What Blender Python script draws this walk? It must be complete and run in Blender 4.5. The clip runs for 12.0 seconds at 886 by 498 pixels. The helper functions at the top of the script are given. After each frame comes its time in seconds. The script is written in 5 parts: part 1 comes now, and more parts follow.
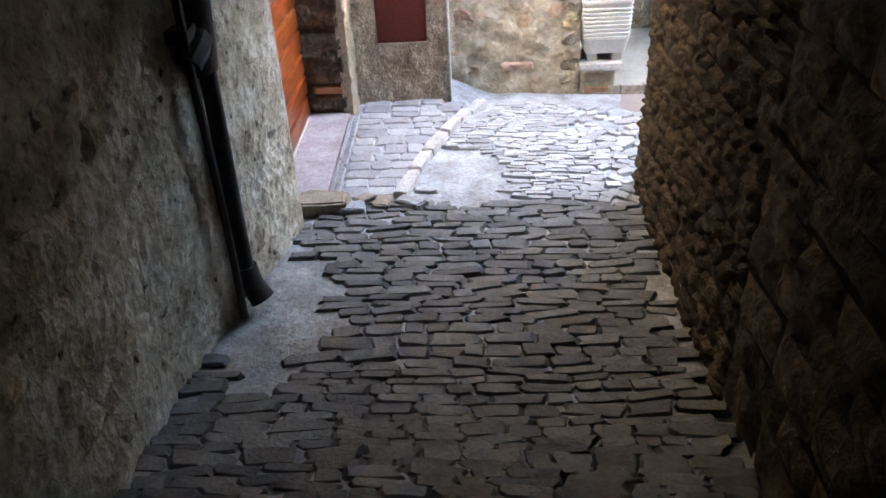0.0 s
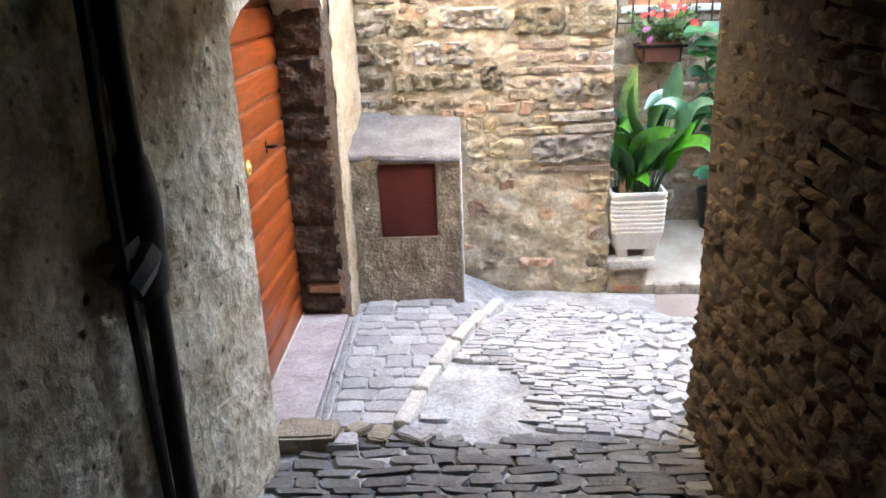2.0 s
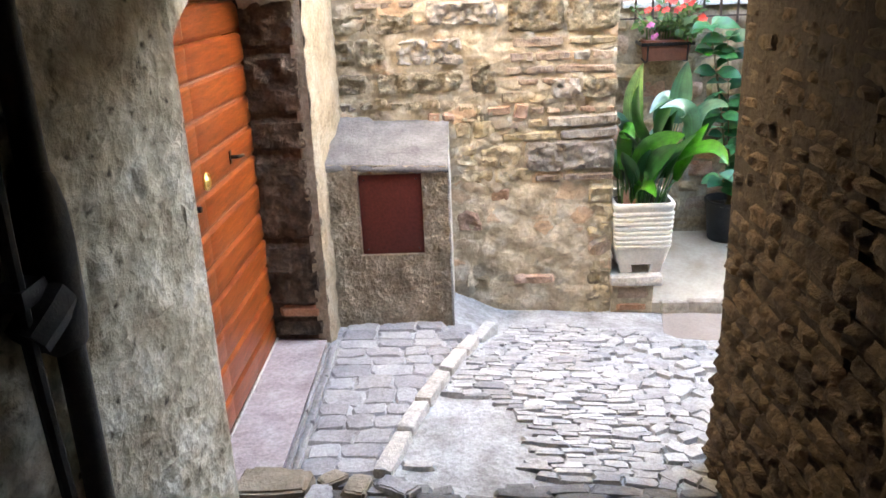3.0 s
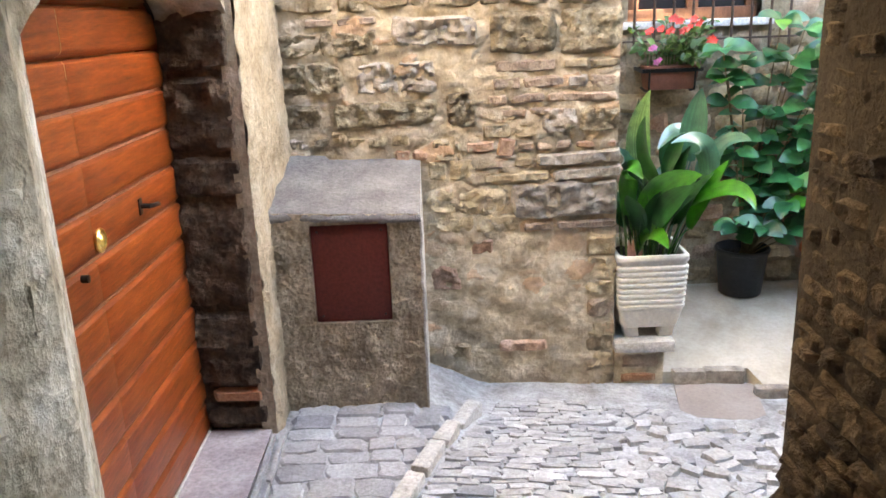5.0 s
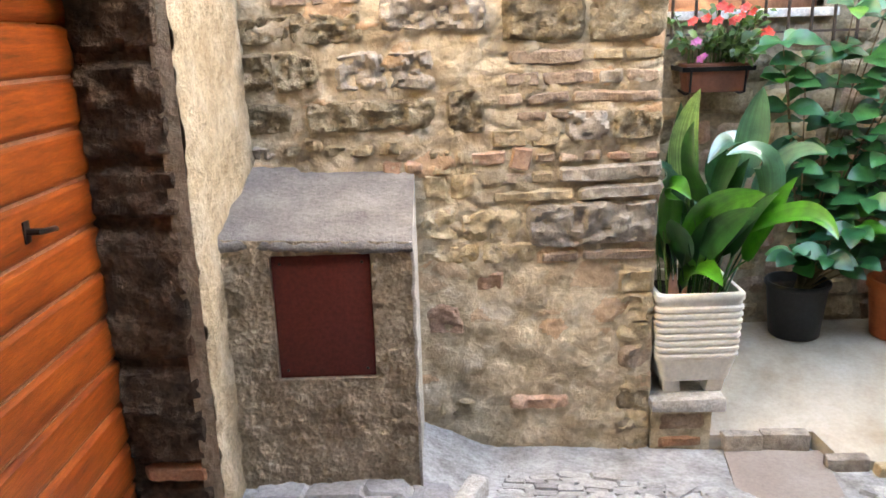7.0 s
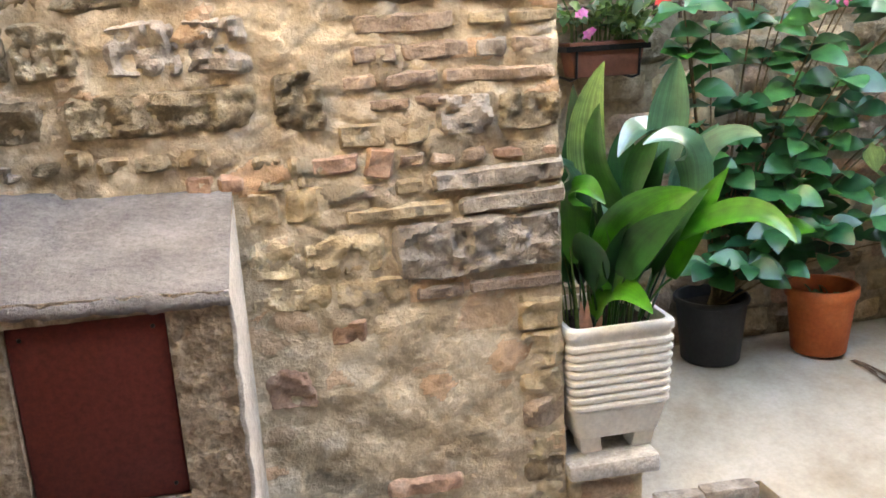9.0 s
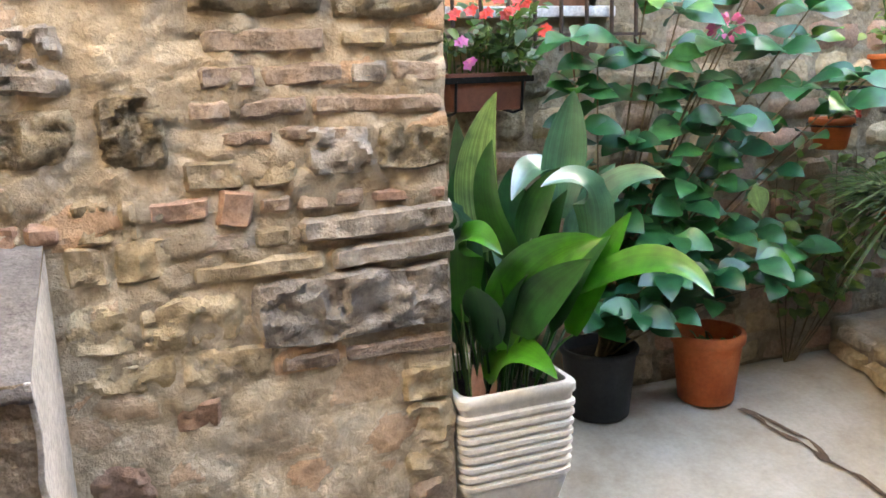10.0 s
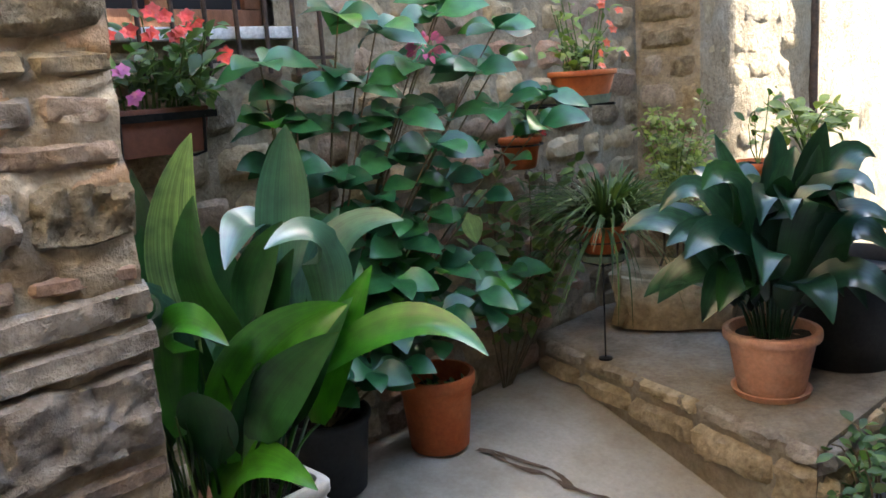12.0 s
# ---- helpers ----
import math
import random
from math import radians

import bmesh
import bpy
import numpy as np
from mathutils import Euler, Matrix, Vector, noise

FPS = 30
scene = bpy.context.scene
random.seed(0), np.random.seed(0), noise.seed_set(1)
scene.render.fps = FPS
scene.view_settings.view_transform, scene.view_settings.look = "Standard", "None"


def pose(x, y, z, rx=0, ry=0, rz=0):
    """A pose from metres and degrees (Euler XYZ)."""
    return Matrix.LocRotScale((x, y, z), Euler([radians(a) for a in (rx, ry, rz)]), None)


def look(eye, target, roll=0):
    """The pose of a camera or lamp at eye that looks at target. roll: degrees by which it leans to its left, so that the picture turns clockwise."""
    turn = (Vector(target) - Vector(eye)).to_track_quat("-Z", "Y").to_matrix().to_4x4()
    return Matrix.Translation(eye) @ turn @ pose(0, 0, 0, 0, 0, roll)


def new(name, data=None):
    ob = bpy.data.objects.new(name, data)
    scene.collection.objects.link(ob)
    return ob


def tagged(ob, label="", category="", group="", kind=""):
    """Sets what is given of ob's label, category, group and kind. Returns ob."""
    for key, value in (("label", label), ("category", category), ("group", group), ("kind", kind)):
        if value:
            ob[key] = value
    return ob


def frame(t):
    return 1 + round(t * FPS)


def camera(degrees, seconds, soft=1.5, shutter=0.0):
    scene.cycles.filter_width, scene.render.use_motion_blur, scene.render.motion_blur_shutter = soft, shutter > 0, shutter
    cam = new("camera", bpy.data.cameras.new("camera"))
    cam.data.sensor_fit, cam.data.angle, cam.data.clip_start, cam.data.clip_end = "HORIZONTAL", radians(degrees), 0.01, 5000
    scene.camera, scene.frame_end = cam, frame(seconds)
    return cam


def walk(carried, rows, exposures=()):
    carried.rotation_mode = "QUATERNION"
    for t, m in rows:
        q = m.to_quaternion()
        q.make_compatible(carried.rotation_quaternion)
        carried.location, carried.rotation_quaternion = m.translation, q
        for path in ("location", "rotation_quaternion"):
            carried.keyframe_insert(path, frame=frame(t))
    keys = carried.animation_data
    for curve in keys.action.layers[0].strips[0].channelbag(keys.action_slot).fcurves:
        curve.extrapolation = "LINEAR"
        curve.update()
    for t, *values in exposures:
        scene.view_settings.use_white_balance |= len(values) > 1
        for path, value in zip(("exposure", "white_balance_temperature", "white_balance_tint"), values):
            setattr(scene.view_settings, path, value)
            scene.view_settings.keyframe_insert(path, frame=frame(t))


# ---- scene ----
cam = camera(56.2, 12.0, soft=1.6)
PATH = [
    (0, (0.263, 0.148, 2.01), (0.186, 1.852, 0.966), -3.2),
    (0.5, (0.299, 0.282, 2.042), (0.216, 2.078, 1.167), -1.6),
    (1, (0.259, 0.454, 2.003), (0.178, 2.278, 1.185), -0.8),
    (1.5, (0.214, 0.705, 1.942), (0.133, 2.585, 1.264), -1.6),
    (2, (0.233, 0.901, 1.917), (0.146, 2.779, 1.234), -2.3),
    (2.5, (0.248, 1.123, 1.922), (0.172, 2.998, 1.231), -2.2),
    (3, (0.24, 1.336, 1.849), (0.172, 3.215, 1.169), -2.4),
    (5, (0.221, 2.083, 1.692), (0.223, 3.993, 1.101), -2.3),
    (5.5, (0.237, 2.234, 1.645), (0.23, 4.149, 1.068), -3.2),
    (6, (0.243, 2.457, 1.613), (0.245, 4.375, 1.047), -2.1),
    (6.5, (0.219, 2.629, 1.581), (0.217, 4.548, 1.02), -1.8),
    (8.5, (0.301, 3.407, 1.38), (0.482, 5.33, 0.861), -3.2),
    (9, (0.277, 3.596, 1.336), (0.633, 5.5, 0.835), -3.3),
    (9.5, (0.309, 3.786, 1.318), (0.839, 5.665, 0.881), -2.6),
    (10, (0.304, 3.948, 1.302), (1.006, 5.771, 0.874), -1.8),
    (10.5, (0.297, 4.129, 1.299), (1.263, 5.827, 0.872), -3.3),
    (11, (0.34, 4.244, 1.292), (1.437, 5.859, 0.859), -3.7),
    (11.5, (0.381, 4.34, 1.3), (1.62, 5.857, 0.893), -4.3),
    (12, (0.396, 4.396, 1.305), (1.779, 5.784, 0.904), -4.0),
]
EXPOSURES = [(0, 5.15, 6500, 10), (1.5, 5.25, 6900, 10), (3, 5.15, 7200, 10), (5.5, 4.8, 7400, 10), (8.5, 4.8, 8000, 10), (10.5, 4.5, 7100, 10), (11.3, 4.28, 6800, 10), (12, 3.75, 6800, 10)]
walk(cam, [(t, look(eye, target, roll)) for t, eye, target, roll in PATH], EXPOSURES)

# ---- light ----
SUN_DIR = Vector((1.0, -0.115, 0.6)).normalized()
world = bpy.data.worlds.new("sky")
scene.world = world
world.use_nodes = True
wn = world.node_tree
sky = wn.nodes.new("ShaderNodeTexSky")
sky.sky_type = "NISHITA"
sky.sun_disc = False
sky.sun_elevation = math.asin(SUN_DIR.z)
sky.sun_rotation = math.atan2(SUN_DIR.x, SUN_DIR.y)
wn.links.new(sky.outputs[0], wn.nodes["Background"].inputs[0])
wn.nodes["Background"].inputs[1].default_value = 0.15
sun_data = bpy.data.lights.new("sun", "SUN")
sun_data.energy, sun_data.angle, sun_data.color = 5.0, radians(0.6), (1.0, 0.93, 0.82)
sun = new("sun", sun_data)
sun.matrix_world = look(SUN_DIR * 20, (0, 0, 0))

# ---- materials ----
def nodes_of(m):
    m.use_nodes = True
    t = m.node_tree
    return t, t.nodes["Principled BSDF"]


def node(t, kind, **inputs):
    n = t.nodes.new(kind)
    for k, v in inputs.items():
        n.inputs[k.replace("_", " ")].default_value = v
    return n


def ramp(t, fac, stops):
    r = t.nodes.new("ShaderNodeValToRGB")
    els = r.color_ramp.elements
    while len(els) < len(stops):
        els.new(0.5)
    for e, (p, c) in zip(els, stops):
        e.position, e.color = p, (*c, 1)
    t.links.new(fac, r.inputs[0])
    return r.outputs[0]


def mul(t, a, b, fac=1.0, mode="MULTIPLY"):
    m = t.nodes.new("ShaderNodeMix")
    m.data_type, m.blend_type = "RGBA", mode
    m.inputs[0].default_value = fac
    t.links.new(a, m.inputs[6])
    t.links.new(b, m.inputs[7])
    return m.outputs[2]


def surface(name, cols, scale=6.0, fine=55.0, bump=0.5, depth=0.012, rough=0.88, tint=0.25, island=False, pits=0.0, stretch=(1, 1, 1), local=False, metal=0.0, stain_or_shade=None, spec=0.3, grain=0.7):
    """Mineral, wood or paint: colours broken at two scales, a fine relief, and a tint that differs from piece to piece."""
    m = bpy.data.materials.new(name)
    t, b = nodes_of(m)
    if local:
        pos = t.nodes.new("ShaderNodeTexCoord").outputs["Object"]
    else:
        pos = t.nodes.new("ShaderNodeNewGeometry").outputs["Position"]
    mp = t.nodes.new("ShaderNodeMapping")
    mp.inputs["Scale"].default_value = stretch
    t.links.new(pos, mp.inputs["Vector"])
    src = mp.outputs[0]
    inst = t.nodes.new("ShaderNodeNewGeometry").outputs["Random Per Island"] if island else t.nodes.new("ShaderNodeObjectInfo").outputs["Random"]
    # each piece cuts its own part of the noise
    n1 = node(t, "ShaderNodeTexNoise", Scale=scale, Detail=6.0, Roughness=0.62)
    n1.noise_dimensions = "4D"
    w = t.nodes.new("ShaderNodeMath")
    w.operation = "MULTIPLY"
    w.inputs[1].default_value = 7.0 if tint else 0.0
    t.links.new(inst, w.inputs[0])
    t.links.new(w.outputs[0], n1.inputs["W"])
    t.links.new(src, n1.inputs["Vector"])
    k = len(cols)
    col = ramp(t, n1.outputs[0], [(0.3 + 0.4 * i / max(1, k - 1), c) for i, c in enumerate(cols)])
    n2 = node(t, "ShaderNodeTexNoise", Scale=fine, Detail=5.0, Roughness=0.7)
    t.links.new(src, n2.inputs["Vector"])
    col = mul(t, col, ramp(t, n2.outputs[0], [(0.3, (1 - 0.5 * grain, 1 - 0.51 * grain, 1 - 0.52 * grain)), (0.62, (1 + 0.2 * grain, 1 + 0.19 * grain, 1 + 0.17 * grain))]))
    if tint:
        col = mul(t, col, ramp(t, inst, [(0.0, (1 - tint, 1 - tint, 1 - tint * 0.9)), (0.5, (1, 0.97, 0.93)), (1.0, (1 + tint, 1 + tint, 1 + tint))]))
    if stain_or_shade:
        n3 = node(t, "ShaderNodeTexNoise", Scale=stain_or_shade[0], Detail=4.0)
        t.links.new(src, n3.inputs["Vector"])
        mask = ramp(t, n3.outputs[0], [(stain_or_shade[1], (0, 0, 0)), (stain_or_shade[1] + 0.12, (1, 1, 1))])
        mx = t.nodes.new("ShaderNodeMix")
        mx.data_type = "RGBA"
        t.links.new(mask, mx.inputs[0])
        t.links.new(col, mx.inputs[6])
        mx.inputs[7].default_value = (*stain_or_shade[2], 1)
        col = mx.outputs[2]
    t.links.new(col, b.inputs["Base Color"])
    height = n2.outputs[0]
    ad = t.nodes.new("ShaderNodeMath")
    ad.operation = "MULTIPLY_ADD"
    ad.inputs[1].default_value = 0.9
    t.links.new(n1.outputs[0], ad.inputs[0])
    t.links.new(height, ad.inputs[2])
    height = ad.outputs[0]
    if pits:
        vo = node(t, "ShaderNodeTexVoronoi", Scale=pits)
        t.links.new(src, vo.inputs["Vector"])
        pm = t.nodes.new("ShaderNodeMath")
        pm.operation = "MULTIPLY_ADD"
        pm.inputs[1].default_value = 0.6
        t.links.new(vo.outputs["Distance"], pm.inputs[0])
        t.links.new(height, pm.inputs[2])
        height = pm.outputs[0]
    bp = node(t, "ShaderNodeBump", Strength=bump, Distance=depth)
    t.links.new(height, bp.inputs["Height"])
    t.links.new(bp.outputs[0], b.inputs["Normal"])
    b.inputs["Roughness"].default_value = rough
    b.inputs["Metallic"].default_value = metal
    b.inputs["Specular IOR Level"].default_value = spec
    return m


TAN, CREAM, GREYS, PINK = (0.38, 0.30, 0.20), (0.55, 0.47, 0.35), (0.33, 0.31, 0.28), (0.45, 0.28, 0.20)
M = {
    "mortar": surface("mortar_tan", [(0.235, 0.178, 0.109), (0.391, 0.31, 0.199), (0.505, 0.418, 0.29), (0.591, 0.513, 0.384)], 7, 26, 0.8, 0.016, 0.95, 0.0, grain=0.8),
    "rubble": surface("rubble_stone", [(0.138, 0.105, 0.065), (0.310, 0.249, 0.161), (0.468, 0.400, 0.286)], 16, 60, 1.0, 0.034, 0.92, 0.25, pits=26),
    "stone": surface("tan_stone", [(0.215, 0.160, 0.096), (0.368, 0.291, 0.186), (0.489, 0.408, 0.285)], 9, 40, 0.9, 0.016, 0.9, 0.22),
    "grey_stone": surface("grey_limestone", [(0.199, 0.165, 0.132), (0.333, 0.29, 0.241), (0.471, 0.419, 0.362)], 10, 36, 1.0, 0.018, 0.88, 0.18),
    "brick": surface("pale_brick", [(0.261, 0.178, 0.12), (0.375, 0.284, 0.21), (0.457, 0.366, 0.292)], 9, 70, 0.9, 0.014, 0.92, 0.22),
    "pink": surface("pink_brick", [(0.319, 0.182, 0.114), (0.395, 0.258, 0.182), (0.456, 0.334, 0.258)], 9, 80, 0.7, 0.01, 0.92, 0.2),
    "red_brick": surface("orange_brick", [(0.304, 0.144, 0.076), (0.365, 0.205, 0.122), (0.380, 0.274, 0.190)], 14, 80, 0.7, 0.01, 0.92, 0.12),
    "smear": surface("mortared_stone", [(0.278, 0.207, 0.117), (0.452, 0.356, 0.222), (0.582, 0.488, 0.339)], 8, 30, 0.9, 0.018, 0.95, 0.12),
    # Dark blotches paint the shade inside the plaster's pits and gouges.
    "passage_plaster": surface("worn_lime_plaster", [(0.230, 0.178, 0.116), (0.461, 0.399, 0.294), (0.629, 0.588, 0.493)], 5.0, 24, 0.9, 0.018, 0.93, 0.0, grain=0.7, pits=22, stain_or_shade=(19.0, 0.615, (0.055, 0.042, 0.03))),
    # The passage's lack of light is put into these two base colours.
    "shaded_rubble": surface("shade_toned_rubble", [(0.030, 0.020, 0.014), (0.076, 0.054, 0.034), (0.131, 0.098, 0.061)], 12, 50, 1.0, 0.03, 0.93, 0.3, pits=20),
    "shaded_mortar": surface("shade_toned_mortar", [(0.025, 0.018, 0.012), (0.060, 0.044, 0.028)], 6, 45, 1.0, 0.02, 0.95, 0.0),
    "jamb": surface("dark_jamb_stone", [(0.036, 0.026, 0.017), (0.095, 0.068, 0.044), (0.20, 0.15, 0.10)], 10, 50, 1.0, 0.02, 0.85, 0.15, pits=30),
    "cream_plaster": surface("cream_plaster", [(0.23, 0.176, 0.109), (0.335, 0.275, 0.192), (0.403, 0.35, 0.271)], 7, 40, 0.9, 0.016, 0.92, 0.0),
    "roughcast": surface("brown_roughcast", [(0.178, 0.14, 0.098), (0.338, 0.275, 0.198), (0.456, 0.379, 0.285)], 6, 55, 0.8, 0.016, 0.96, 0.0, pits=60, grain=0.75),
    "cement": surface("grey_cement", [(0.099, 0.091, 0.087), (0.152, 0.141, 0.133), (0.220, 0.205, 0.194)], 5, 60, 0.7, 0.012, 0.88, 0.0, grain=0.6),
    "ground": surface("paving_grout", [(0.190, 0.180, 0.171), (0.343, 0.338, 0.333), (0.475, 0.475, 0.485)], 6, 45, 0.9, 0.014, 0.85, 0.0),
    "cobble": surface("worn_cobble", [(0.228, 0.224, 0.217), (0.350, 0.346, 0.342), (0.471, 0.471, 0.471)], 9, 60, 0.8, 0.010, 0.46, 0.28, spec=0.5),
    # Cobble greys made darker, so the colour holds the passage's shade.
    "shaded_paving": surface("dark_passage_stone", [(0.062, 0.058, 0.055), (0.115, 0.110, 0.107), (0.172, 0.170, 0.172)], 9, 60, 0.8, 0.010, 0.5, 0.4, spec=0.5),
    "cobble_stuff": surface("worn_cobble_joined", [(0.228, 0.224, 0.217), (0.350, 0.346, 0.342), (0.471, 0.471, 0.471)], 9, 60, 0.8, 0.010, 0.46, 0.28, island=True, spec=0.5),
    # Same shade-darkened stone for the joined pieces.
    "shaded_stuff": surface("shade_toned_paving_joined", [(0.062, 0.058, 0.055), (0.115, 0.110, 0.107), (0.172, 0.170, 0.172)], 9, 60, 0.8, 0.010, 0.5, 0.4, island=True, spec=0.5),
    "sett": surface("grey_sett", [(0.198, 0.194, 0.198), (0.296, 0.293, 0.300), (0.380, 0.365, 0.369)], 7, 60, 0.8, 0.010, 0.5, 0.2, spec=0.45),
    "kerb": surface("white_limestone", [(0.365, 0.342, 0.304), (0.486, 0.464, 0.426), (0.547, 0.532, 0.502)], 9, 60, 0.9, 0.012, 0.8, 0.1),
    "threshold": surface("pinkish_slab", [(0.228, 0.190, 0.190), (0.319, 0.274, 0.274), (0.395, 0.365, 0.365)], 7, 55, 0.6, 0.008, 0.6, 0.0, spec=0.5),
    "terrace": surface("worn_concrete", [(0.319, 0.255, 0.179), (0.426, 0.369, 0.285), (0.502, 0.456, 0.380)], 3.5, 50, 0.4, 0.006, 0.7, 0.0, stain_or_shade=(2.6, 0.62, (0.42, 0.34, 0.25)), grain=0.25),
    "crack": surface("damp_brown_crack", [(0.10, 0.062, 0.038), (0.20, 0.13, 0.085)], 12, 60, 0.8, 0.01, 0.8, 0.0),
    "iron_slab": surface("brown_stone_slab", [(0.22, 0.18, 0.155), (0.31, 0.265, 0.235)], 4, 60, 0.3, 0.004, 0.75, 0.0, grain=0.3),
    "wood": surface("orange_varnished_wood", [(0.086, 0.016, 0.003), (0.195, 0.041, 0.006), (0.289, 0.072, 0.012)], 6, 34, 0.2, 0.002, 0.42, 0.12, stretch=(9, 0.9, 9), spec=0.4),
    "dark_wood": surface("brown_window_wood", [(0.14, 0.06, 0.03), (0.24, 0.11, 0.06)], 6, 50, 0.3, 0.003, 0.6, 0.0, stretch=(6, 6, 1)),
    "red_metal": surface("oxide_red_paint", [(0.085, 0.016, 0.011), (0.115, 0.022, 0.015)], 3, 70, 0.15, 0.001, 0.6, 0.0),
    "pipe": surface("dark_brown_painted_iron", [(0.020, 0.017, 0.016), (0.045, 0.036, 0.03)], 12, 60, 0.6, 0.004, 0.6, 0.0),
    "iron": surface("rusty_iron", [(0.045, 0.035, 0.03), (0.11, 0.07, 0.05)], 25, 90, 0.5, 0.002, 0.7, 0.0, metal=0.3),
    "black_metal": surface("black_metal", [(0.012, 0.012, 0.012), (0.03, 0.028, 0.026)], 30, 90, 0.2, 0.001, 0.4, 0.0, metal=0.5),
    "brass": surface("brass", [(0.70, 0.50, 0.14), (0.85, 0.66, 0.25)], 20, 90, 0.1, 0.001, 0.28, 0.0, metal=1.0),
    "planter": surface("white_glazed_planter", [(0.570, 0.522, 0.437), (0.703, 0.665, 0.589), (0.760, 0.731, 0.674)], 6, 50, 0.2, 0.003, 0.55, 0.0, grain=0.3, stain_or_shade=(14.0, 0.68, (0.42, 0.34, 0.24)), spec=0.4),
    "terracotta": surface("terracotta", [(0.38, 0.075, 0.020), (0.49, 0.125, 0.038), (0.53, 0.175, 0.07)], 6, 60, 0.3, 0.003, 0.7, 0.0, grain=0.35),
    "pale_terracotta": surface("pale_terracotta", [(0.46, 0.21, 0.14), (0.56, 0.29, 0.20), (0.60, 0.37, 0.29)], 6, 60, 0.3, 0.003, 0.75, 0.0, grain=0.4),
    "black_plastic": surface("black_plastic_pot", [(0.012, 0.013, 0.014), (0.03, 0.031, 0.033)], 8, 60, 0.2, 0.002, 0.5, 0.0),
    "green_plastic": surface("faded_green_plastic", [(0.13, 0.19, 0.14), (0.22, 0.28, 0.21)], 8, 60, 0.2, 0.002, 0.6, 0.0),
    "soil": surface("potting_soil", [(0.012, 0.009, 0.007), (0.04, 0.03, 0.02)], 30, 120, 1.0, 0.02, 1.0, 0.0),
    "stem": surface("brown_stem", [(0.12, 0.085, 0.045), (0.24, 0.18, 0.10)], 20, 90, 0.4, 0.002, 0.8, 0.0),
    "green_stem": surface("green_stem", [(0.06, 0.11, 0.025), (0.12, 0.19, 0.05)], 20, 90, 0.3, 0.002, 0.6, 0.0),
    "step_stone": surface("brown_step_stone", [(0.152, 0.118, 0.080), (0.258, 0.213, 0.156), (0.350, 0.312, 0.258)], 4, 45, 0.8, 0.014, 0.8, 0.0, grain=0.5, stain_or_shade=(3.0, 0.6, (0.30, 0.20, 0.12))),
    "brown_clay": surface("dark_brown_clay", [(0.13, 0.05, 0.03), (0.22, 0.085, 0.05)], 6, 60, 0.3, 0.003, 0.7, 0.0, grain=0.4),
    "marble": surface("white_marble_sill", [(0.62, 0.60, 0.57), (0.78, 0.77, 0.74)], 8, 60, 0.2, 0.002, 0.5, 0.0),
}


def rubble_face():
    """Face of a rubble wall: every stone has a tone of its own, kept on the mesh; mortar lies between."""
    m = surface("rubble_face", [(0.27, 0.205, 0.135), (0.46, 0.375, 0.265), (0.62, 0.54, 0.415)], 7, 30, 0.9, 0.018, 0.94, 0.0, grain=0.5, stain_or_shade=(6.0, 0.585, (0.50, 0.44, 0.35)))
    t, b = m.node_tree, m.node_tree.nodes["Principled BSDF"]
    old = b.inputs["Base Color"].links[0].from_socket
    at = t.nodes.new("ShaderNodeAttribute")
    at.attribute_name = "tone"
    tone = ramp(t, at.outputs["Fac"], [(0.0, (0.66, 0.65, 0.64)), (0.35, (1.0, 0.97, 0.92)), (0.6, (1.18, 1.16, 1.12)), (0.85, (0.92, 0.90, 0.88)), (1.0, (1.16, 0.93, 0.80))])
    t.links.new(mul(t, old, tone), b.inputs["Base Color"])
    return m


M["rubble_face"] = rubble_face()


def foliage(name, dark, light, rough=0.38, island=True, streak=0.0, trans=0.25, spec=0.8):
    m = bpy.data.materials.new(name)
    t, b = nodes_of(m)
    inst = t.nodes.new("ShaderNodeNewGeometry").outputs["Random Per Island"] if island else t.nodes.new("ShaderNodeObjectInfo").outputs["Random"]
    col = ramp(t, inst, [(0.0, dark), (0.65, [(a + c) / 2 for a, c in zip(dark, light)]), (1.0, light)])
    pos = t.nodes.new("ShaderNodeNewGeometry").outputs["Position"]
    n = node(t, "ShaderNodeTexNoise", Scale=22.0, Detail=4.0)
    t.links.new(pos, n.inputs["Vector"])
    col = mul(t, col, ramp(t, n.outputs[0], [(0.3, (0.6, 0.62, 0.6)), (0.65, (1.2, 1.15, 1.05))]))
    if streak:
        uv = t.nodes.new("ShaderNodeUVMap")
        mp = t.nodes.new("ShaderNodeMapping")
        mp.inputs["Scale"].default_value = (34, 0.6, 1)
        t.links.new(uv.outputs[0], mp.inputs["Vector"])
        s = node(t, "ShaderNodeTexNoise", Scale=1.0, Detail=3.0)
        t.links.new(mp.outputs[0], s.inputs["Vector"])
        col = mul(t, col, ramp(t, s.outputs[0], [(0.35, (1 - streak, 1 - streak, 1 - streak)), (0.65, (1 + streak, 1 + streak, 1 + streak * 0.8))]))
    t.links.new(col, b.inputs["Base Color"])
    b.inputs["Roughness"].default_value = rough
    b.inputs["Specular IOR Level"].default_value = spec
    b.inputs["Coat Weight"].default_value = 0.35 if spec > 0.9 else 0.0
    b.inputs["Coat Roughness"].default_value = 0.3
    tr = t.nodes.new("ShaderNodeBsdfTranslucent")
    t.links.new(mul(t, col, ramp(t, inst, [(0, (1.4, 1.7, 0.6)), (1, (1.4, 1.7, 0.6))])), tr.inputs[0])
    mix = t.nodes.new("ShaderNodeMixShader")
    mix.inputs[0].default_value = trans
    t.links.new(b.outputs[0], mix.inputs[1])
    t.links.new(tr.outputs[0], mix.inputs[2])
    t.links.new(mix.outputs[0], t.nodes["Material Output"].inputs[0])
    return m


